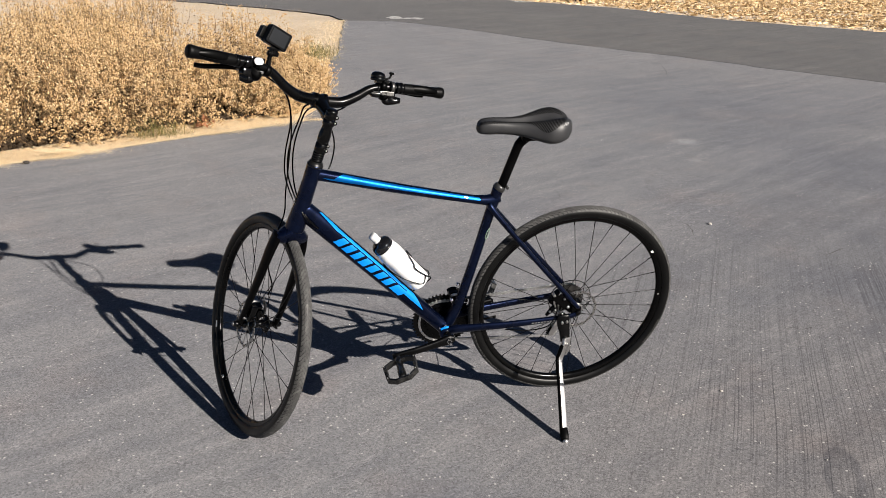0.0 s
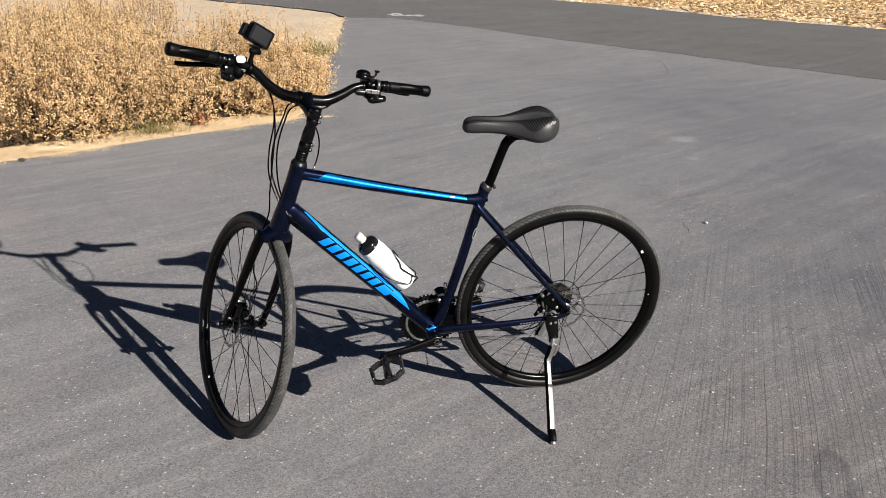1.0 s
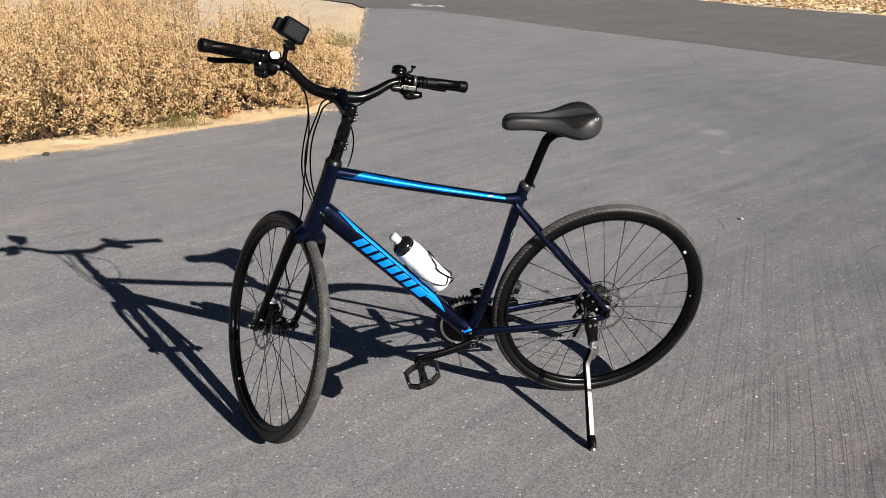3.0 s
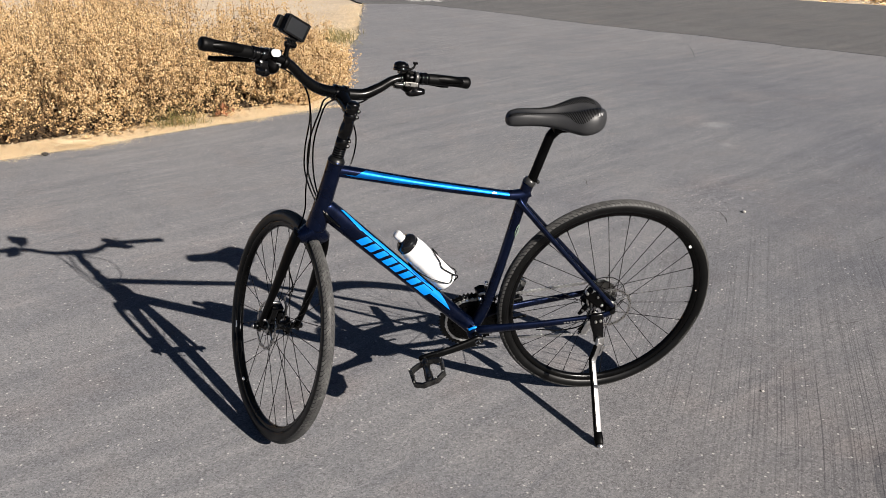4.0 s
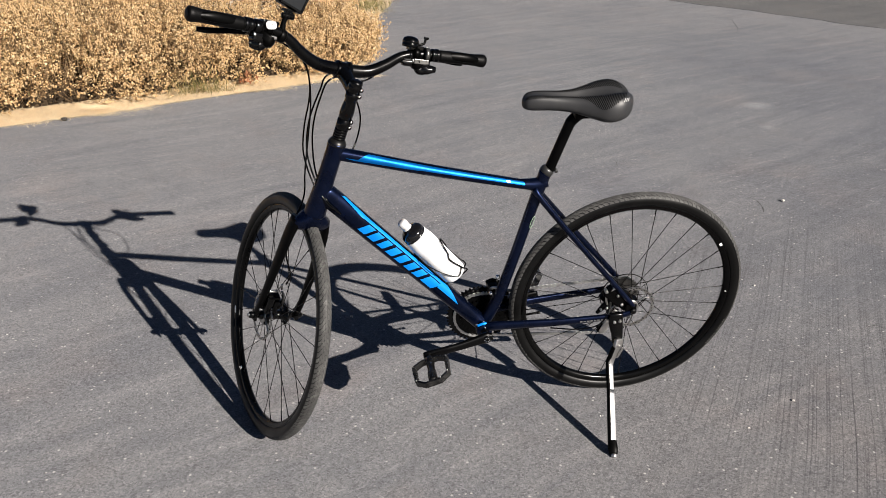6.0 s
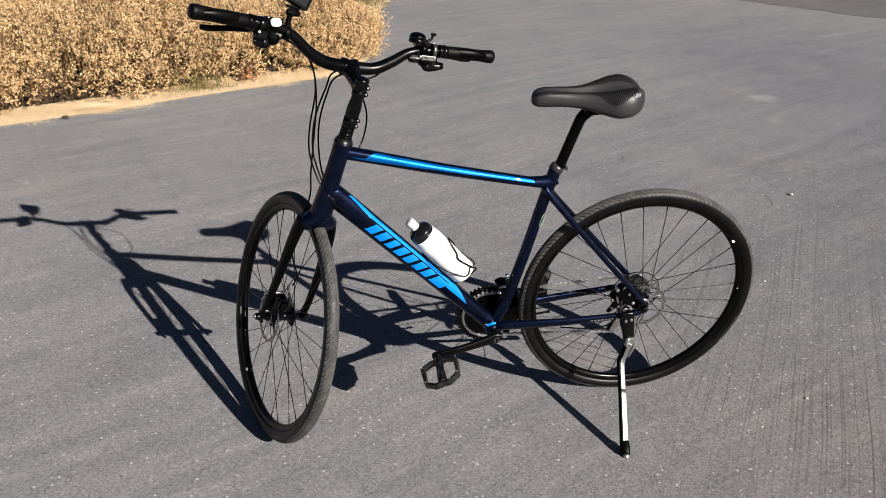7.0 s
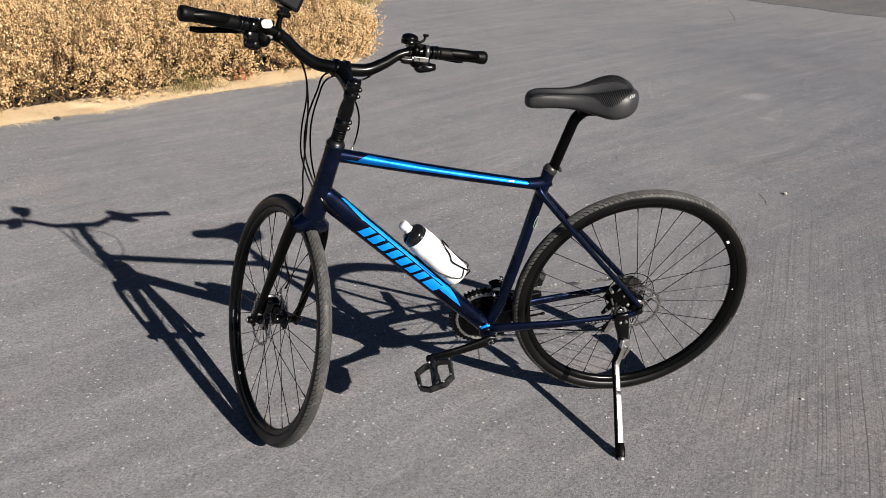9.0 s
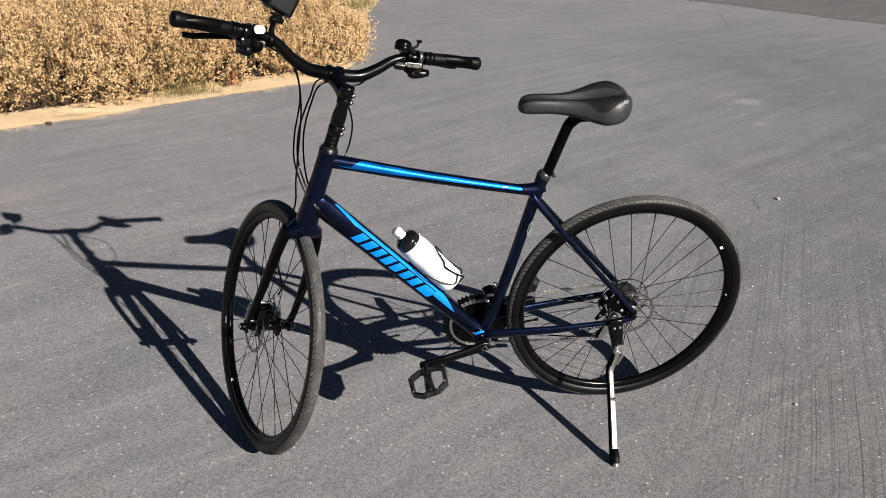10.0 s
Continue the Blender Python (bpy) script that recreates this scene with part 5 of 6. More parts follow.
MILKY, _t, _p = blank("milky_plastic")
_v = coords(_t)
_t.links.new(mix(_t, ramp(_t, noise_of(_t, _v, 22.0, 5.0), [(0.35, (0, 0, 0)), (0.7, (1, 1, 1))]), (0.60, 0.61, 0.62), (0.70, 0.70, 0.69)), _p.inputs["Base Color"])
_p.inputs["Roughness"].default_value = 0.38
_p.inputs["Subsurface Weight"].default_value = 0.25
_p.inputs["Subsurface Radius"].default_value = (0.01, 0.01, 0.01)
bump(_t, _p, noise_of(_t, _v, 42.0, 4.0), 0.55, 0.004)
SMOKE = surface("smoked_plastic", (0.005, 0.005, 0.0055), 0.16, 0, 0.0, 0.2, 300, 0.05)
NOZZLE = surface("nozzle_plastic", (0.45, 0.45, 0.45), 0.35, 0, 0, 0.1, 300, 0.05)
_place = bicycle.matrix_basis @ UP @ Matrix(((BOT_AXIS[2], 0, BOT_AXIS[0], BOT[0]), (0, 1, 0, 0), (-BOT_AXIS[0], 0, BOT_AXIS[2], BOT[2]), (0, 0, 0, 1)))
sh = Shape()
lathe(sh, (0, 0, 0), (0, 0, 0.18), [(0, 0.027), (0.002, 0.0325), (0.008, 0.0353), (0.090, 0.0360), (0.100, 0.0354), (0.106, 0.0345), (0.112, 0.0355), (0.120, 0.0362), (0.150, 0.0366), (0.160, 0.0352), (0.166, 0.0338), (0.169, 0.0342), (0.175, 0.0342), (0.178, 0.0315)], 40)
bottle = link("water_bottle", sh.mesh("water_bottle"), MILKY, None, "", _place)
tagged(bottle, "white translucent plastic water bottle with a smoked cap in the cage", "bottle")
sh = Shape()
lathe(sh, (0, 0, 0.174), (0, 0, 0.22), [(0, 0.0310), (0.001, 0.0330), (0.006, 0.0330), (0.007, 0.0320), (0.009, 0.0320), (0.010, 0.0328), (0.017, 0.0322), (0.021, 0.0295), (0.026, 0.0255), (0.028, 0.0185), (0.034, 0.0140)], 40)
cap_ = part("cap", sh, SMOKE, bottle, "smoked dark plastic screw cap")
sh = Shape()
lathe(sh, (0, 0, 0.204), (0, 0, 0.245), [(0, 0.0135), (0.008, 0.0130), (0.011, 0.0100), (0.013, 0.0128), (0.017, 0.0135), (0.027, 0.0130), (0.030, 0.0118), (0.032, 0.0075)], 28)
part("nozzle", sh, NOZZLE, bottle, "pale translucent drinking nozzle")

# ---- action camera on the handlebar ----
_camat = bicycle.matrix_basis @ TURNED
sh = Shape()
lathe(sh, (0.8295, 0.172, 0.767), (0.8285, 0.188, 0.771), [(0, 0.0145), (0.002, 0.0165), (0.0135, 0.0165), (0.0155, 0.0145)], 20)
tube(sh, [(0.826, 0.180, 0.782), (0.824, 0.180, 0.800), (0.822, 0.176, 0.818)], [(0.007, 0.008), (0.006, 0.006), (0.007, 0.008)], seg=12)
rod(sh, (0.822, 0.158, 0.815), (0.822, 0.188, 0.815), 0.0070, 14)
for e in (0.164, 0.172, 0.180):
    box(sh, (0.822, e, 0.821), (0.015, 0.0035, 0.020), bevel=0.2)
box(sh, (0.822, 0.1735, 0.8285), (0.024, 0.026, 0.006), bevel=0.2)
action_cam = link("action_camera", sh.mesh("action_camera"), PLASTIC, None, "", _camat)
tagged(action_cam, "small black action camera on a mount clamped to the handlebar", "action camera")
_tilt = radians(19)
_ax = [np.array((1.0, 0, 0)), np.array((0, math.cos(_tilt), math.sin(_tilt))), np.array((0, -math.sin(_tilt), math.cos(_tilt)))]
_c = np.array((0.822, 0.168, 0.857))
sh = Shape()
box(sh, _c, (0.034, 0.064, 0.050), _ax, 0.16)
body_ = part("case", sh, PLASTIC, action_cam, "black plastic camera case")
sh = Shape()
for e in (-1, 1):
    box(sh, _c - _ax[0] * 0.0178 + _ax[1] * 0.0282 * e, (0.0036, 0.0046, 0.0440), _ax, 0.3)
    box(sh, _c - _ax[0] * 0.0178 + _ax[2] * 0.0212 * e, (0.0036, 0.0540, 0.0048), _ax, 0.3)
part("bezel", sh, GLOSSBLACK, body_, "raised black bezel")
sh = Shape()
box(sh, _c - _ax[0] * 0.0165, (0.003, 0.050, 0.038), _ax, 0.2)
part("screen", sh, surface("dark_screen_glass", (0.008, 0.009, 0.0105), 0.20, 0, 0.0, 0.05, 300, 0.0, spec=0.3), body_, "dark glossy rear screen")
sh = Shape()
box(sh, _c + _ax[0] * 0.026 + _ax[1] * 0.028 - _ax[2] * 0.001, (0.024, 0.026, 0.034), _ax, 0.15)
part("lens_hood", sh, PLASTIC, body_)


# ---- dry weeds, straw and litter ----
def by_island(name, stops, rough=0.85, through_light=0.0):
    """Plant matter whose pieces differ in colour, each by its own chance."""
    m, t, p = blank(name)
    g = t.nodes.new("ShaderNodeNewGeometry")
    c = ramp(t, g.outputs["Random Per Island"], stops)
    c = mix(t, ramp(t, noise_of(t, coords(t, world_space=True), 2.2, 4.0), [(0.3, (0.55,) * 3), (0.65, (0, 0, 0))]), c, mix(t, 1.0, c, (0.78, 0.74, 0.68), "MULTIPLY"))
    t.links.new(c, p.inputs["Base Color"])
    p.inputs["Roughness"].default_value = rough
    p.inputs["Specular IOR Level"].default_value = 0.2
    if through_light:
        tr = t.nodes.new("ShaderNodeBsdfTranslucent")
        t.links.new(c, tr.inputs["Color"])
        mx = t.nodes.new("ShaderNodeMixShader")
        mx.inputs[0].default_value = through_light
        t.links.new(p.outputs[0], mx.inputs[1])
        t.links.new(tr.outputs[0], mx.inputs[2])
        t.links.new(mx.outputs[0], t.nodes["Material Output"].inputs["Surface"])
    return m


SEED = by_island("dry_seed_heads", [(0.0, (0.46, 0.300, 0.145)), (0.3, (0.56, 0.385, 0.200)), (0.65, (0.63, 0.450, 0.248)), (0.92, (0.69, 0.515, 0.300)), (1.0, (0.76, 0.60, 0.38))], 0.85, 0.22)
LEAF = by_island("withered_leaves", [(0.0, (0.08, 0.048, 0.022)), (0.4, (0.17, 0.105, 0.048)), (0.75, (0.28, 0.175, 0.08)), (1.0, (0.14, 0.11, 0.048))], 0.85, 0.12)
STEM = by_island("weed_stems", [(0.0, (0.10, 0.062, 0.032)), (0.6, (0.19, 0.125, 0.065)), (1.0, (0.30, 0.21, 0.115))])
FIELD = by_island("field_grass_straw", [(0.0, (0.30, 0.195, 0.095)), (0.35, (0.50, 0.345, 0.175)), (0.7, (0.66, 0.48, 0.27)), (1.0, (0.80, 0.64, 0.42))], 0.8, 0.1)
PALE_STRAW = by_island("bleached_straw", [(0.0, (0.68, 0.51, 0.29)), (0.5, (0.86, 0.69, 0.45)), (1.0, (0.93, 0.82, 0.61))], 0.8, 0.08)
STRAW = by_island("straw", [(0.0, (0.46, 0.32, 0.16)), (0.5, (0.66, 0.49, 0.28)), (1.0, (0.80, 0.65, 0.42))], 0.8, 0.08)
GREEN = by_island("green_blades", [(0.0, (0.085, 0.085, 0.026)), (0.6, (0.19, 0.165, 0.06)), (1.0, (0.42, 0.32, 0.15))], 0.7, 0.15)
PEBBLE = by_island("pale_chips", [(0.0, (0.26, 0.255, 0.245)), (0.6, (0.42, 0.41, 0.395)), (1.0, (0.62, 0.61, 0.59))])
rng = np.random.default_rng(7)


def quads(name, corners, material, label, category, tag="stuff"):
    """One mesh of many four-cornered pieces, from an array (n, 4, 3)."""
    c = np.asarray(corners, np.float32)
    n = len(c)
    me = bpy.data.meshes.new(name)
    me.vertices.add(4 * n)
    me.vertices.foreach_set("co", c.reshape(-1))
    me.loops.add(4 * n)
    me.loops.foreach_set("vertex_index", np.arange(4 * n, dtype=np.int32))
    me.polygons.add(n)
    me.polygons.foreach_set("loop_start", np.arange(0, 4 * n, 4, dtype=np.int32))
    me.update(calc_edges=True)
    ob = link(name, me, material)
    return tagged(ob, label, category, kind=tag)


def chaff(points, size_lo, size_hi, narrow=0.6, lie=0.0):
    """Small folded flakes at the points, turned at random."""
    n = len(points)
    a = rng.normal(size=(n, 3))
    a[:, 2] *= 1 - lie
    a /= np.linalg.norm(a, axis=1)[:, None]
    b = np.cross(a, rng.normal(size=(n, 3)))
    b /= np.linalg.norm(b, axis=1)[:, None]
    s = rng.uniform(size_lo, size_hi, n)[:, None]
    fold = np.cross(a, b) * s * 0.25
    return np.stack([points - a * s, points - b * s * narrow + fold, points + a * s, points + b * s * narrow + fold], 1)


def verge_y(x):
    """The asphalt's edge beside the weeds."""
    v = np.array(VERGE[:8])[::-1]
    return np.interp(x, v[:, 0], v[:, 1])


# plants: a base, a height, a spread
plants = []
for x in np.arange(0.45, 7.4, 0.24):
    for k, back in enumerate(np.arange(0.43, 7.6, 0.29)):
        px, py = x + rng.uniform(-0.14, 0.14), verge_y(x) - back + rng.uniform(-0.12, 0.12)
        if px < 0.50 + 0.10 * max(0.0, back - 0.4) + rng.uniform(-0.05, 0.08):
            continue
        if back > 1.9 and rng.random() < (0.08 if px > 2.3 else 0.9):
            continue
        if back > 4.6 and (px < 1.25 or rng.random() < 0.45):
            continue
        h = (0.44, 0.68, 0.78, 0.80)[min(k, 3)] * rng.uniform(0.72, 1.18)
        if px < 0.9:
            h *= 0.80
        plants.append((px, py, h, rng.uniform(0.20, 0.30)))
for _ in range(46):
    u = rng.uniform(0, 1)
    px, py = 0.56 - 0.18 * u + rng.uniform(0.06, 0.46), -4.72 - 1.7 * u + rng.uniform(-0.1, 0.1)
    plants.append((px, py, rng.uniform(0.22, 0.42) + 0.25 * max(0.0, px - 0.5), rng.uniform(0.14, 0.20)))
seeds, leaves, stems = [], [], []
for px, py, h, spread in plants:
    near = py > verge_y(px) - 1.6
    for _ in range(19 if near else 12):
        th, out = rng.uniform(0, 2 * np.pi), math.sqrt(rng.uniform(0, 1)) * spread
        tip = np.array((px + math.cos(th) * out * 1.25, py + math.sin(th) * out * 1.25, h * rng.uniform(0.62, 1.12) * (1 - 0.30 * (out / spread) ** 2)))
        foot = np.array((px + math.cos(th) * out * 0.25, py + math.sin(th) * out * 0.25, -0.02))
        bow = np.array((math.cos(th), math.sin(th), 0)) * 0.06
        ss = np.linspace(0, 1, 6)[:, None]
        line = foot + (tip - foot) * ss + bow * np.sin(ss * np.pi)
        stems.append(foot + (line - foot) * 0.94)
        m = 60 if near else 42
        nodes = rng.uniform(0.0, 1.0, m // 6) ** 0.75 * (0.84 if h > 0.5 else 0.95) + (0.16 if h > 0.5 else 0.05)
        s = (np.repeat(nodes, 6) + rng.normal(size=6 * len(nodes)) * 0.018).clip(0.06, 1.02)[:, None]
        p = foot + (tip - foot) * s + bow * np.sin(s * np.pi)
        side = np.repeat(rng.normal(size=(len(nodes), 3)) * (0.030 + 0.040 * (1 - nodes[:, None])), 6, 0) + rng.normal(size=(len(s), 3)) * 0.0125
        seeds.append(p + side)
        k = m // (3 if near else 2)
        s = rng.uniform(0.03, 0.9, k)[:, None]
        leaves.append(foot + (tip - foot) * s + rng.normal(size=(k, 3)) * 0.05)
seeds, leaves = np.concatenate(seeds), np.concatenate(leaves)
leaves[:, 2] = np.maximum(leaves[:, 2], 0.01)
seeds[:, 2] = np.maximum(seeds[:, 2], 0.02)


def heads(name, points, flakes, radius, material, label, category):
    """Seed heads: flakes that share the head's middle, so that each head has one colour."""
    n = len(points)
    a = rng.normal(size=(n, flakes, 3))
    a /= np.linalg.norm(a, axis=2)[:, :, None]
    s = (rng.uniform(0.6, 1.15, (n, 1, 1)) * rng.uniform(0.7, 1.2, (n, flakes, 1))) * radius
    b = np.cross(a, rng.normal(size=(n, flakes, 3)))
    b /= np.linalg.norm(b, axis=2)[:, :, None]
    mid = points[:, None] + a * s * 0.62
    fan = np.stack([mid - b * s * 0.42, points[:, None] + a * s, mid + b * s * 0.42], 2).reshape(n, flakes * 3, 3)
    co = np.concatenate([points[:, None], fan], 1).reshape(-1, 3).astype(np.float32)
    per = 1 + 3 * flakes
    base = (np.arange(n) * per)[:, None, None]
    k = np.arange(flakes)[None, :, None] * 3
    idx = np.concatenate([base + 0 * k, base + 1 + k, base + 2 + k, base + 3 + k], 2).reshape(-1).astype(np.int32)
    me = bpy.data.meshes.new(name)
    me.vertices.add(len(co))
    me.vertices.foreach_set("co", co.reshape(-1))
    me.loops.add(len(idx))
    me.loops.foreach_set("vertex_index", idx)
    me.polygons.add(len(idx) // 4)
    me.polygons.foreach_set("loop_start", np.arange(0, len(idx), 4, dtype=np.int32))
    me.update(calc_edges=True)
    return tagged(link(name, me, material), label, category, kind="stuff")


def hollow(p):
    """Slow waves that open dark hollows in the thicket."""
    g = np.zeros(len(p))
    r_ = np.random.default_rng(11)
    for _ in range(9):
        k = r_.normal(size=3)
        k *= r_.uniform(9, 26) / np.linalg.norm(k)
        g += np.sin(p @ k + r_.uniform(0, 6.28))
    return g / 2.1


def beads(name, points, radius, material):
    """Round seed heads: small eight-sided beads, each one colour."""
    n = len(points)
    s = rng.uniform(0.65, 1.25, (n, 1, 1)) * radius
    form = np.array([(1, 0, 0), (-1, 0, 0), (0, 1, 0), (0, -1, 0), (0, 0, 1), (0, 0, -1)], float)
    turn = np.linalg.qr(rng.normal(size=(n, 3, 3)))[0]
    co = (points[:, None] + (form[None] * rng.uniform(0.8, 1.2, (n, 6, 1)) * s) @ turn).reshape(-1, 3).astype(np.float32)
    tri = np.array([(0, 2, 4), (2, 1, 4), (1, 3, 4), (3, 0, 4), (2, 0, 5), (1, 2, 5), (3, 1, 5), (0, 3, 5)])
    idx = (np.arange(n)[:, None, None] * 6 + tri[None]).reshape(-1).astype(np.int32)
    me = bpy.data.meshes.new(name)
    me.vertices.add(len(co))
    me.vertices.foreach_set("co", co.reshape(-1))
    me.loops.add(len(idx))
    me.loops.foreach_set("vertex_index", idx)
    me.polygons.add(len(idx) // 3)
    me.polygons.foreach_set("loop_start", np.arange(0, len(idx), 3, dtype=np.int32))
    me.polygons.foreach_set("use_smooth", [True] * (len(idx) // 3))
    me.update(calc_edges=True)
    return link(name, me, material)


def in_hole(p):
    """Dark hollows at the foot of the thicket."""
    hit = np.zeros(len(p), bool)
    for x, y, z, a, b in ((2.70, -4.10, 0.15, 0.16, 0.19), (2.70, -3.98, 0.06, 0.15, 0.11), (2.40, -4.14, 0.10, 0.07, 0.11), (3.22, -4.0, 0.16, 0.12, 0.10), (1.56, -4.72, 0.12, 0.08, 0.09), (2.05, -4.45, 0.22, 0.06, 0.07), (3.0, -4.3, 0.40, 0.07, 0.10)):
        hit |= ((p[:, 0] - x) / a) ** 2 + ((p[:, 1] - y) / (a * 2.0)) ** 2 + ((p[:, 2] - z) / b) ** 2 < 1
    return hit


open_ = np.where(in_hole(seeds), -9.0, hollow(seeds))
low = seeds[:, 2] < 0.16
behind = seeds[:, 1] < verge_y(seeds[:, 0]) - 1.5
border = np.array(VERGE[7:], float)[::-1]
spill = seeds[:, 0] < np.interp(seeds[:, 1], border[:, 1], border[:, 0]) - 0.10 + 0.08 * np.sin(7.3 * seeds[:, 1]) * np.sin(19.0 * seeds[:, 2] + 3.1 * seeds[:, 1])
keep = ~spill & (open_ > np.where(behind, -0.30, np.where(low, -0.85, -0.74))) & (rng.uniform(0, 1, len(seeds)) < 0.93)
fluffy = rng.uniform(0, 1, len(seeds)) < 0.42
thicket = heads("weed_thicket", seeds[keep & fluffy], 4, 0.0132, SEED, "dense thicket of dry tan weeds with pale seed heads", "dry weeds")
ob = beads("seed_head_mass", seeds[keep & ~fluffy], 0.0082, SEED)
ob.parent = thicket
tagged(ob, kind="stuff")
leaves = leaves[(hollow(leaves) > -0.6) & ~in_hole(leaves)]
ob = quads("withered_leaf_mass", chaff(leaves, 0.006, 0.017, 0.45), LEAF, "", "")
ob.parent = thicket
# dark flakes on the soil, coloured as the shade under the weeds
SHADE_BROWN = by_island("thicket_shade", [(0.0, (0.020, 0.014, 0.009)), (0.7, (0.055, 0.036, 0.020)), (1.0, (0.11, 0.075, 0.042))])
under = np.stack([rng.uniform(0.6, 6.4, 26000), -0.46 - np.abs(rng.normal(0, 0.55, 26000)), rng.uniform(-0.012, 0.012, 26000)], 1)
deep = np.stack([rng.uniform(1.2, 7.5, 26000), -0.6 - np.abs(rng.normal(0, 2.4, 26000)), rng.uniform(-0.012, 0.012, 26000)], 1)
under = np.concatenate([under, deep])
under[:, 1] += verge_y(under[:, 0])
quads("shade_flakes", chaff(under, 0.012, 0.028, 0.6, 0.75), SHADE_BROWN, "dark flakes on the soil standing in for shade under the weeds", "leaf litter")
strips = []
for line in stems:
    w = rng.uniform(0.0010, 0.0020)
    for i in range(len(line) - 1):
        a, b = line[i], line[i + 1]
        for d in (np.array((w, 0, 0)), np.array((0, w, 0))):
            strips.append((a - d, a + d, b + d * 0.7, b - d * 0.7))
ob = quads("weed_stem_mass", np.array(strips), STEM, "", "")
ob.parent = thicket


def blades(points, lo, hi, wide, rise, droop=0.3):
    """Thin bent blades of two pieces each."""
    n = len(points)
    th = rng.uniform(0, 2 * np.pi, n)
    d = np.stack([np.cos(th), np.sin(th), np.zeros(n)], 1)
    up = rng.uniform(0.02, rise, n)[:, None] * np.array((0, 0, 1))
    l = rng.uniform(lo, hi, n)[:, None]
    w = np.stack([-np.sin(th), np.cos(th), np.zeros(n)], 1) * rng.uniform(0.5, 1.0, n)[:, None] * wide
    mid = points + d * l * 0.5 + up * l
    tip = points + d * l * 1.0 + up * l * (1 - droop) * rng.uniform(0.6, 1.6, n)[:, None]
    one = np.stack([points - w, points + w, mid + w * 0.8, mid - w * 0.8], 1)
    two = np.stack([mid - w * 0.8, mid + w * 0.8, tip + w * 0.15, tip - w * 0.15], 1)
    return np.concatenate([one, two])


def strip_points(n, x0, x1, near, far):
    x = rng.uniform(x0, x1, n)
    y = verge_y(x) - near + (near - far) * rng.uniform(0, 1, n) ** 1.0
    return np.stack([x, y, np.full(n, 0.002)], 1)


pts = strip_points(52000, 0.42, 6.0, -0.04, 0.50)
pts[:, 2] = np.where(pts[:, 1] > verge_y(pts[:, 0]), 0.003, -0.012)
lying = blades(pts, 0.03, 0.11, 0.0018, 0.12)
edge = np.array(VERGE[7:], float)
t_ = np.sort(rng.uniform(0, 1, 7000))
seg_ = np.r_[0, np.cumsum(np.linalg.norm(np.diff(edge, axis=0), axis=1))]
ex = np.interp(t_ * seg_[-1], seg_, edge[:, 0]) + np.abs(rng.normal(size=7000)) * 0.28 - 0.03
ey = np.interp(t_ * seg_[-1], seg_, edge[:, 1]) + rng.normal(size=7000) * 0.05
edge_bl = blades(np.stack([ex, ey, np.full(7000, -0.008)], 1), 0.04, 0.14, 0.002, 0.25)
quads("straw_litter", np.concatenate([lying, edge_bl]), PALE_STRAW, "pale dry straw lying along the asphalt edge", "straw")
# loose tufts of straw that spill on to the path
tufts = []
for cx in (2.35, 2.18, 3.2, 1.25, 0.85, 2.75):
    n = 200
    c = np.array((cx, verge_y(cx) + 0.05, 0.004))
    tufts.append(blades(c + rng.normal(size=(n, 3)) * (0.09, 0.045, 0.0) + (0, 0, 0.0), 0.03, 0.10, 0.0009, 0.25))
_n0 = 700
_c0 = np.array((2.37, -3.78, 0.006)) + rng.normal(size=(_n0, 3)) * (0.055, 0.035, 0.0) + np.abs(rng.normal(size=(_n0, 1))) * (0.03, 0.05, 0.012)
tufts.append(blades(_c0, 0.02, 0.075, 0.0008, 0.35))
quads("straw_tuft", np.concatenate(tufts), PALE_STRAW, "loose tufts of dry straw at the path edge", "straw")
# low green and olive patches
g1 = np.stack([rng.normal(1.80, 0.12, 220), verge_y(1.80) - 0.24 + rng.normal(0, 0.05, 220), np.full(220, -0.01)], 1)
g2 = np.stack([rng.normal(0.30, 0.13, 1300), rng.normal(-8.55, 0.42, 1300), np.full(1300, -0.01)], 1)
quads("green_weeds", np.concatenate([blades(g1, 0.05, 0.16, 0.0022, 1.2), blades(g2, 0.03, 0.11, 0.003, 0.9)]), GREEN, "low olive green weeds among the straw", "weeds")
rust = np.array((1.46, verge_y(1.46) - 0.27, 0.0)) + np.abs(rng.normal(size=(60, 3))) * (0.0, 0.0, 0.035) + rng.normal(size=(60, 3)) * (0.03, 0.035, 0.0)
quads("rusty_weed", chaff(rust + (0, 0, 0.012), 0.010, 0.024, 0.5, 0.3), by_island("rusty_leaves", [(0.0, (0.16, 0.060, 0.030)), (0.6, (0.33, 0.15, 0.075)), (1.0, (0.48, 0.28, 0.15))], 0.8, 0.1), "low withered weed with rust red leaves", "weeds")
g3 = np.stack([rng.normal(0.62, 0.35, 1500), rng.normal(-8.6, 1.2, 1500), np.full(1500, -0.01)], 1)
g3 = g3[g3[:, 0] > 0.20]
quads("dry_grass", blades(g3, 0.04, 0.12, 0.0025, 0.6), STRAW, "standing dry grass at the path edge", "dry grass")
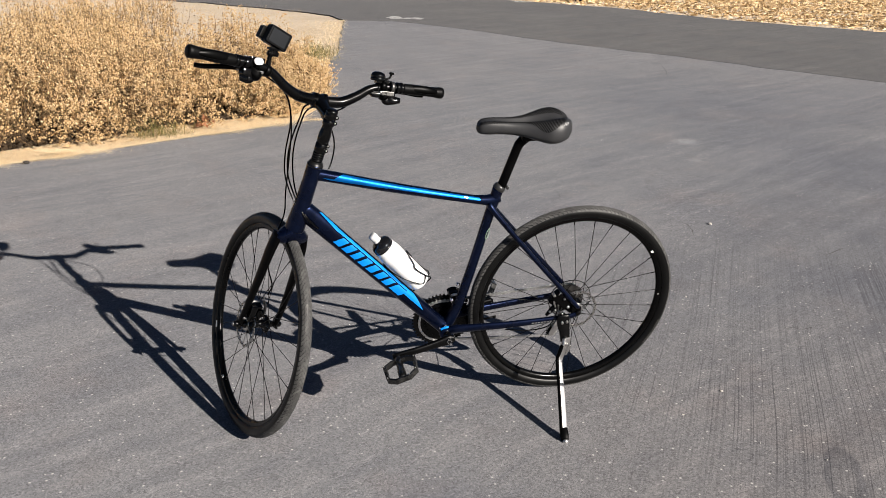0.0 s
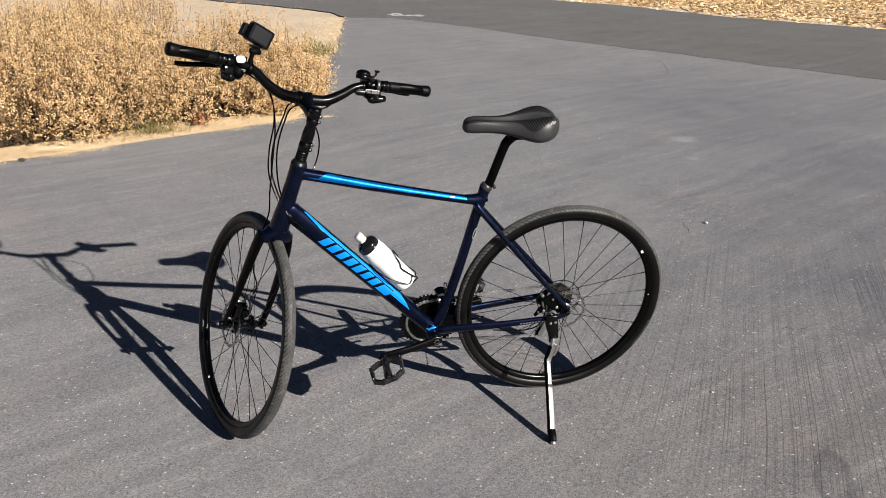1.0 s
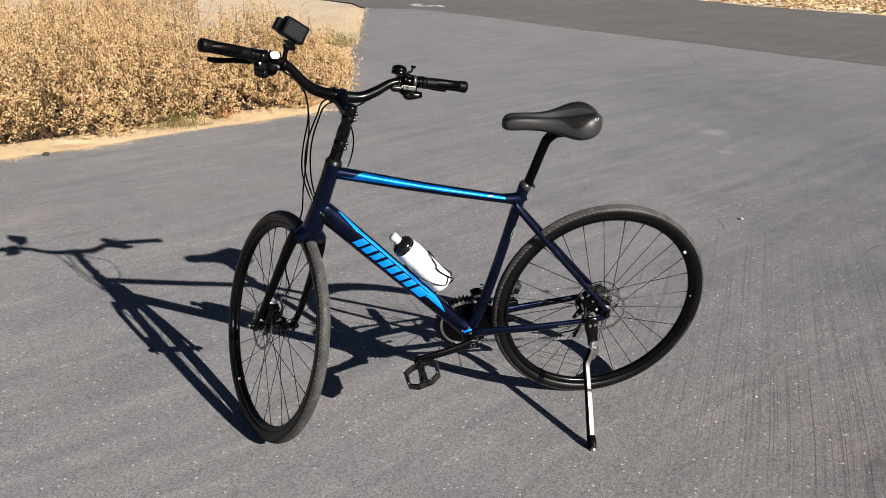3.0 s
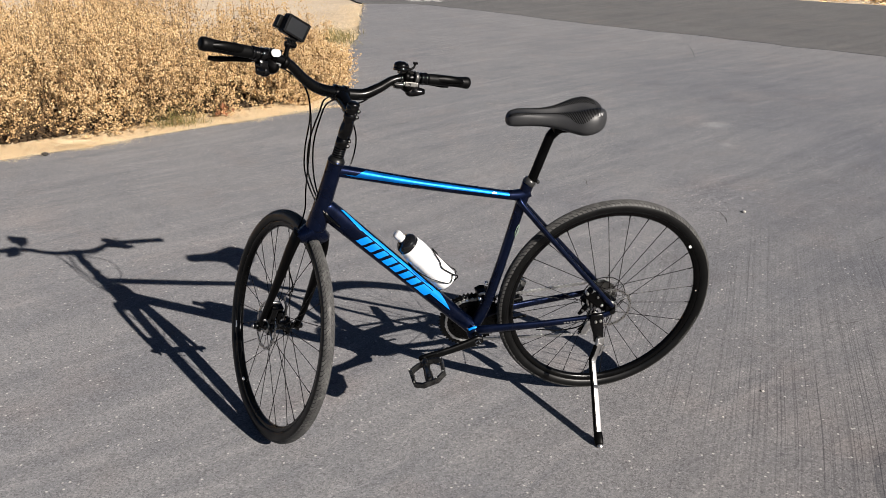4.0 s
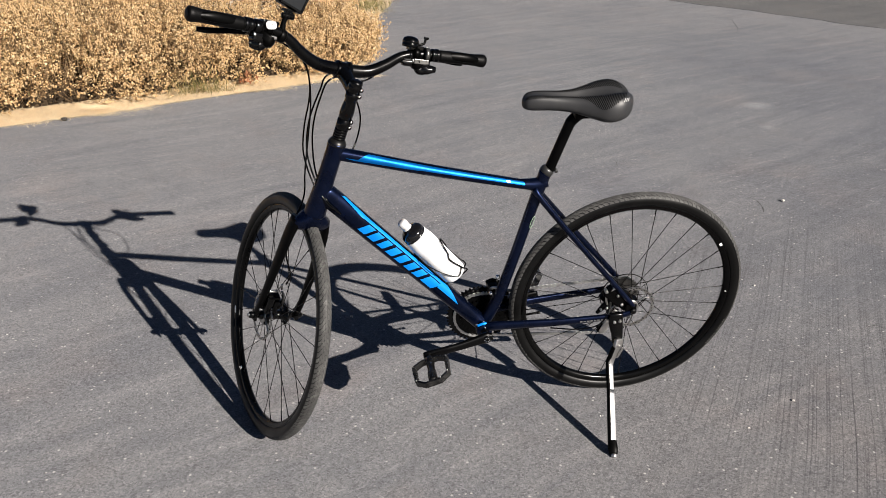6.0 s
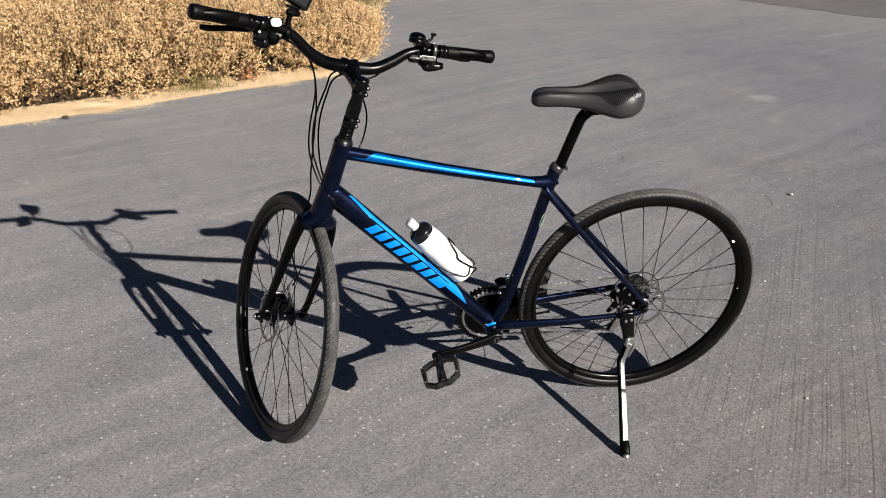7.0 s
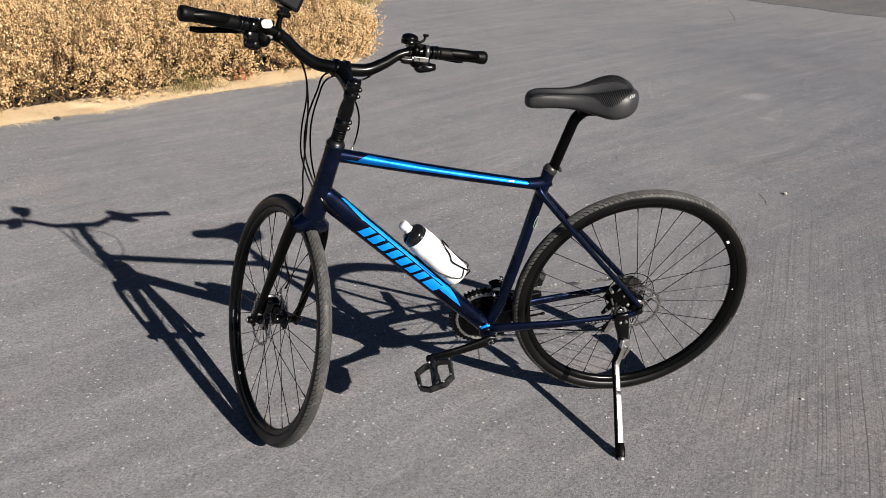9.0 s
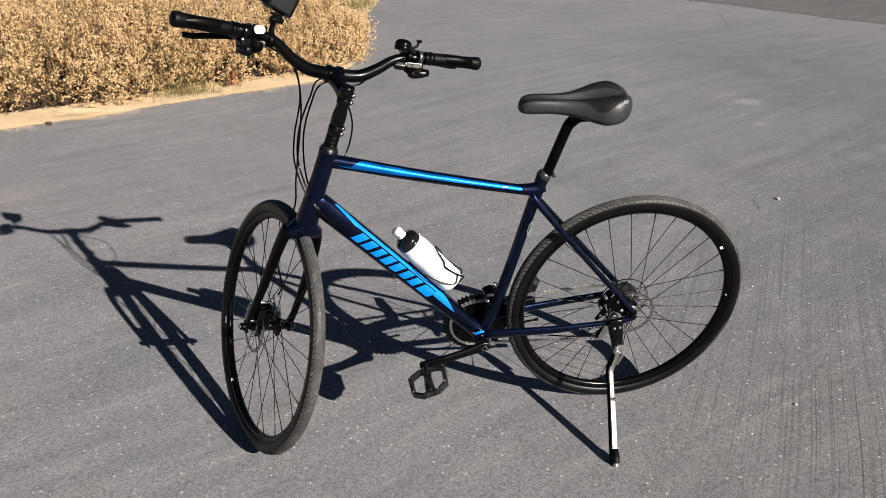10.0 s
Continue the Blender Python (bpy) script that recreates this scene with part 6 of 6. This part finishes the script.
# far field over the road
n = 42000
fx, fy = rng.uniform(-22, 2, n), rng.uniform(-32, 4, n)
far_line = np.array(FAR, float)
order = np.argsort(far_line[:, 1])
edge_x = np.interp(fy, far_line[order, 1], far_line[order, 0])
gap = edge_x - fx
keep = (gap > 0.25) & (gap < 9) & (rng.uniform(0, 1, n) < np.clip(gap / 1.2, 0.15, 1))
fp = np.stack([fx[keep], fy[keep], np.full(keep.sum(), -0.015)], 1)
fp = np.repeat(fp, 3, 0) + rng.normal(size=(3 * len(fp), 3)) * (0.10, 0.10, 0)
quads("field_grass", blades(fp, 0.05, 0.16, 0.0045, 0.7), FIELD, "cropped dry yellow grass beyond the road", "dry grass")
mat_ = np.repeat(fp, 2, 0)
quads("field_litter", chaff(mat_ + rng.normal(size=mat_.shape) * (0.14, 0.14, 0.004), 0.03, 0.085, 0.25, 0.85), FIELD, "flattened dry stalks matted over the field soil", "dry grass")
# gravel and litter behind the weeds
n = 5000
bx, by = rng.uniform(0.0, 7.0, n), rng.uniform(-17, -8.5, n)
ok = (by > -14.6 - 0.9 * bx) & (bx > 0.15)
bp = np.stack([bx[ok], by[ok], np.full(ok.sum(), -0.015)], 1)
quads("sparse_straw", blades(bp, 0.05, 0.2, 0.003, 0.3), STRAW, "sparse straw on pale dry soil", "straw")
# pale chips on the asphalt
n = 2600
cp = np.stack([rng.uniform(-3.2, 3.2, n), rng.uniform(-6.5, 1.2, n), np.full(n, 0.0025)], 1)
cp = cp[cp[:, 1] > verge_y(cp[:, 0]) + 0.1]
quads("stone_chips", chaff(cp, 0.0010, 0.0034, 0.8, 0.85), PEBBLE, "tiny pale stone chips scattered on the asphalt", "stone chips")


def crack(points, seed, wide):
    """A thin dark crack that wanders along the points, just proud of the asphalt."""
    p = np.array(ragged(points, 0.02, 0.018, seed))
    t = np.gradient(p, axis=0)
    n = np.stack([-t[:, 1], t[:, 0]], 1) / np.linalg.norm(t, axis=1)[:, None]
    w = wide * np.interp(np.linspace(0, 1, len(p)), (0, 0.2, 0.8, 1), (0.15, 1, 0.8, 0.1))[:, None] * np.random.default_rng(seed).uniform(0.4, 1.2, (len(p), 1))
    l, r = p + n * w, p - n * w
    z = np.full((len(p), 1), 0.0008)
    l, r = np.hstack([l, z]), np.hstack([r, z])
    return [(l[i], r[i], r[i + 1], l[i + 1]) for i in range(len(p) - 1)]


# dark colour of the strips stands for the shade inside the cracks
CRACK = surface("crack_shade", (0.060, 0.059, 0.058), 0.95, spec=0.1)
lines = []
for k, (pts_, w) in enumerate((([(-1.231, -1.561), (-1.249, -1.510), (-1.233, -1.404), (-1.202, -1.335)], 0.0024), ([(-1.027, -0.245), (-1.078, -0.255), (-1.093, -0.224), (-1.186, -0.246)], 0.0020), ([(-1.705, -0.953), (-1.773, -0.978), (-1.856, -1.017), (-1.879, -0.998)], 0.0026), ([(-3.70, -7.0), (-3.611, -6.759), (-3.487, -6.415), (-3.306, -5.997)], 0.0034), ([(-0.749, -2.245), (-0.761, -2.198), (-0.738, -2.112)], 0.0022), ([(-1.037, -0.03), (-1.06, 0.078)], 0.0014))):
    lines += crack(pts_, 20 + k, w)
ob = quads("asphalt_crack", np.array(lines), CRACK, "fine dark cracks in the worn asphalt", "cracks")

# worn white paint on the road
PAINT = surface("worn_road_paint", (0.40, 0.395, 0.385), 0.8, dirt=0.35, dusty=0.5, dust=(0.12, 0.12, 0.12))
for k, (mx, my, turn_, n_) in enumerate(((-1.62, -12.72, 150, 6), (-4.62, -15.75, 152, 4))):
    strips = []
    r_ = np.random.default_rng(40 + k)
    u_ = np.array((math.cos(radians(turn_)), math.sin(radians(turn_)), 0))
    v_ = np.array((-u_[1], u_[0], 0))
    for e in range(n_):
        o_ = np.array((mx, my, 0.0042)) + u_ * (e - n_ / 2) * 0.11 + v_ * r_.uniform(-0.16, 0.16)
        l_, w_ = r_.uniform(0.05, 0.09), r_.uniform(0.05, 0.16)
        j_ = r_.uniform(-0.03, 0.03, (4, 1)) * v_
        strips.append(np.stack([o_ - u_ * l_ - v_ * w_, o_ + u_ * l_ - v_ * w_, o_ + u_ * l_ + v_ * w_, o_ - u_ * l_ + v_ * w_]) + j_)
    quads("road_marking", np.array(strips), PAINT, "worn patches of white paint on the road", "road paint", "structure")
# two dark uprights standing in for an unclear dark pair over the road
for k in range(2):
    sh = Shape()
    p = np.array((-5.93 - 0.085 * k, -15.95 + 0.03 * k, -0.03))
    tube(sh, [p, p + (0.004, 0.0, 0.10), p + (0.0, 0.004, 0.32)], [0.030, 0.027, 0.026], seg=12)
    tagged(link("stake", sh.mesh("stake"), PLASTIC), "short dark upright of unclear kind in dry grass", "stake", "stakes by the road")


# single stones and crumbs on the path
def stone(x, y, size, material, label, seed):
    bm = bmesh.new()
    bmesh.ops.create_icosphere(bm, subdivisions=2, radius=1.0)
    for v in bm.verts:
        n = noise.noise(v.co * 1.3 + Vector((seed * 3.1, seed, 0))) * 0.45 + noise.noise(v.co * 3.1 + Vector((0, seed, seed))) * 0.15
        v.co = Vector((v.co.x * size[0], v.co.y * size[1], v.co.z * size[2])) * (1 + n)
    low = min(v.co.z for v in bm.verts)
    for v in bm.verts:
        v.co.z -= low + 0.0006
    me = bpy.data.meshes.new("stone")
    bm.to_mesh(me)
    bm.free()
    ob = link("stone", me, material)
    ob.matrix_basis = pose(x, y, 0, 0, 0, seed * 57)
    tagged(ob, label, "stone", "stones on the path")


PALE_STONE = surface("pale_stone", (0.52, 0.49, 0.45), 0.85, dirt=0.25, grain=180, relief=0.6)
DARK_CLOD = surface("dark_clod", (0.045, 0.040, 0.035), 0.95, dirt=0.3, grain=180, relief=0.8, spec=0.2)
for k, (x, y, s_) in enumerate(((-1.374, -1.482, 0.012), (-0.538, 0.150, 0.0065), (-0.336, 0.264, 0.0040), (-0.792, -0.616, 0.005), (-0.377, -0.068, 0.0035))):
    stone(x, y, (s_, s_ * 0.7, s_ * 0.45), PALE_STONE, "small pale stone lying on the asphalt", k + 1)
stone(2.56, -3.515, (0.022, 0.016, 0.012), DARK_CLOD, "small dark clod of earth on the asphalt", 9)
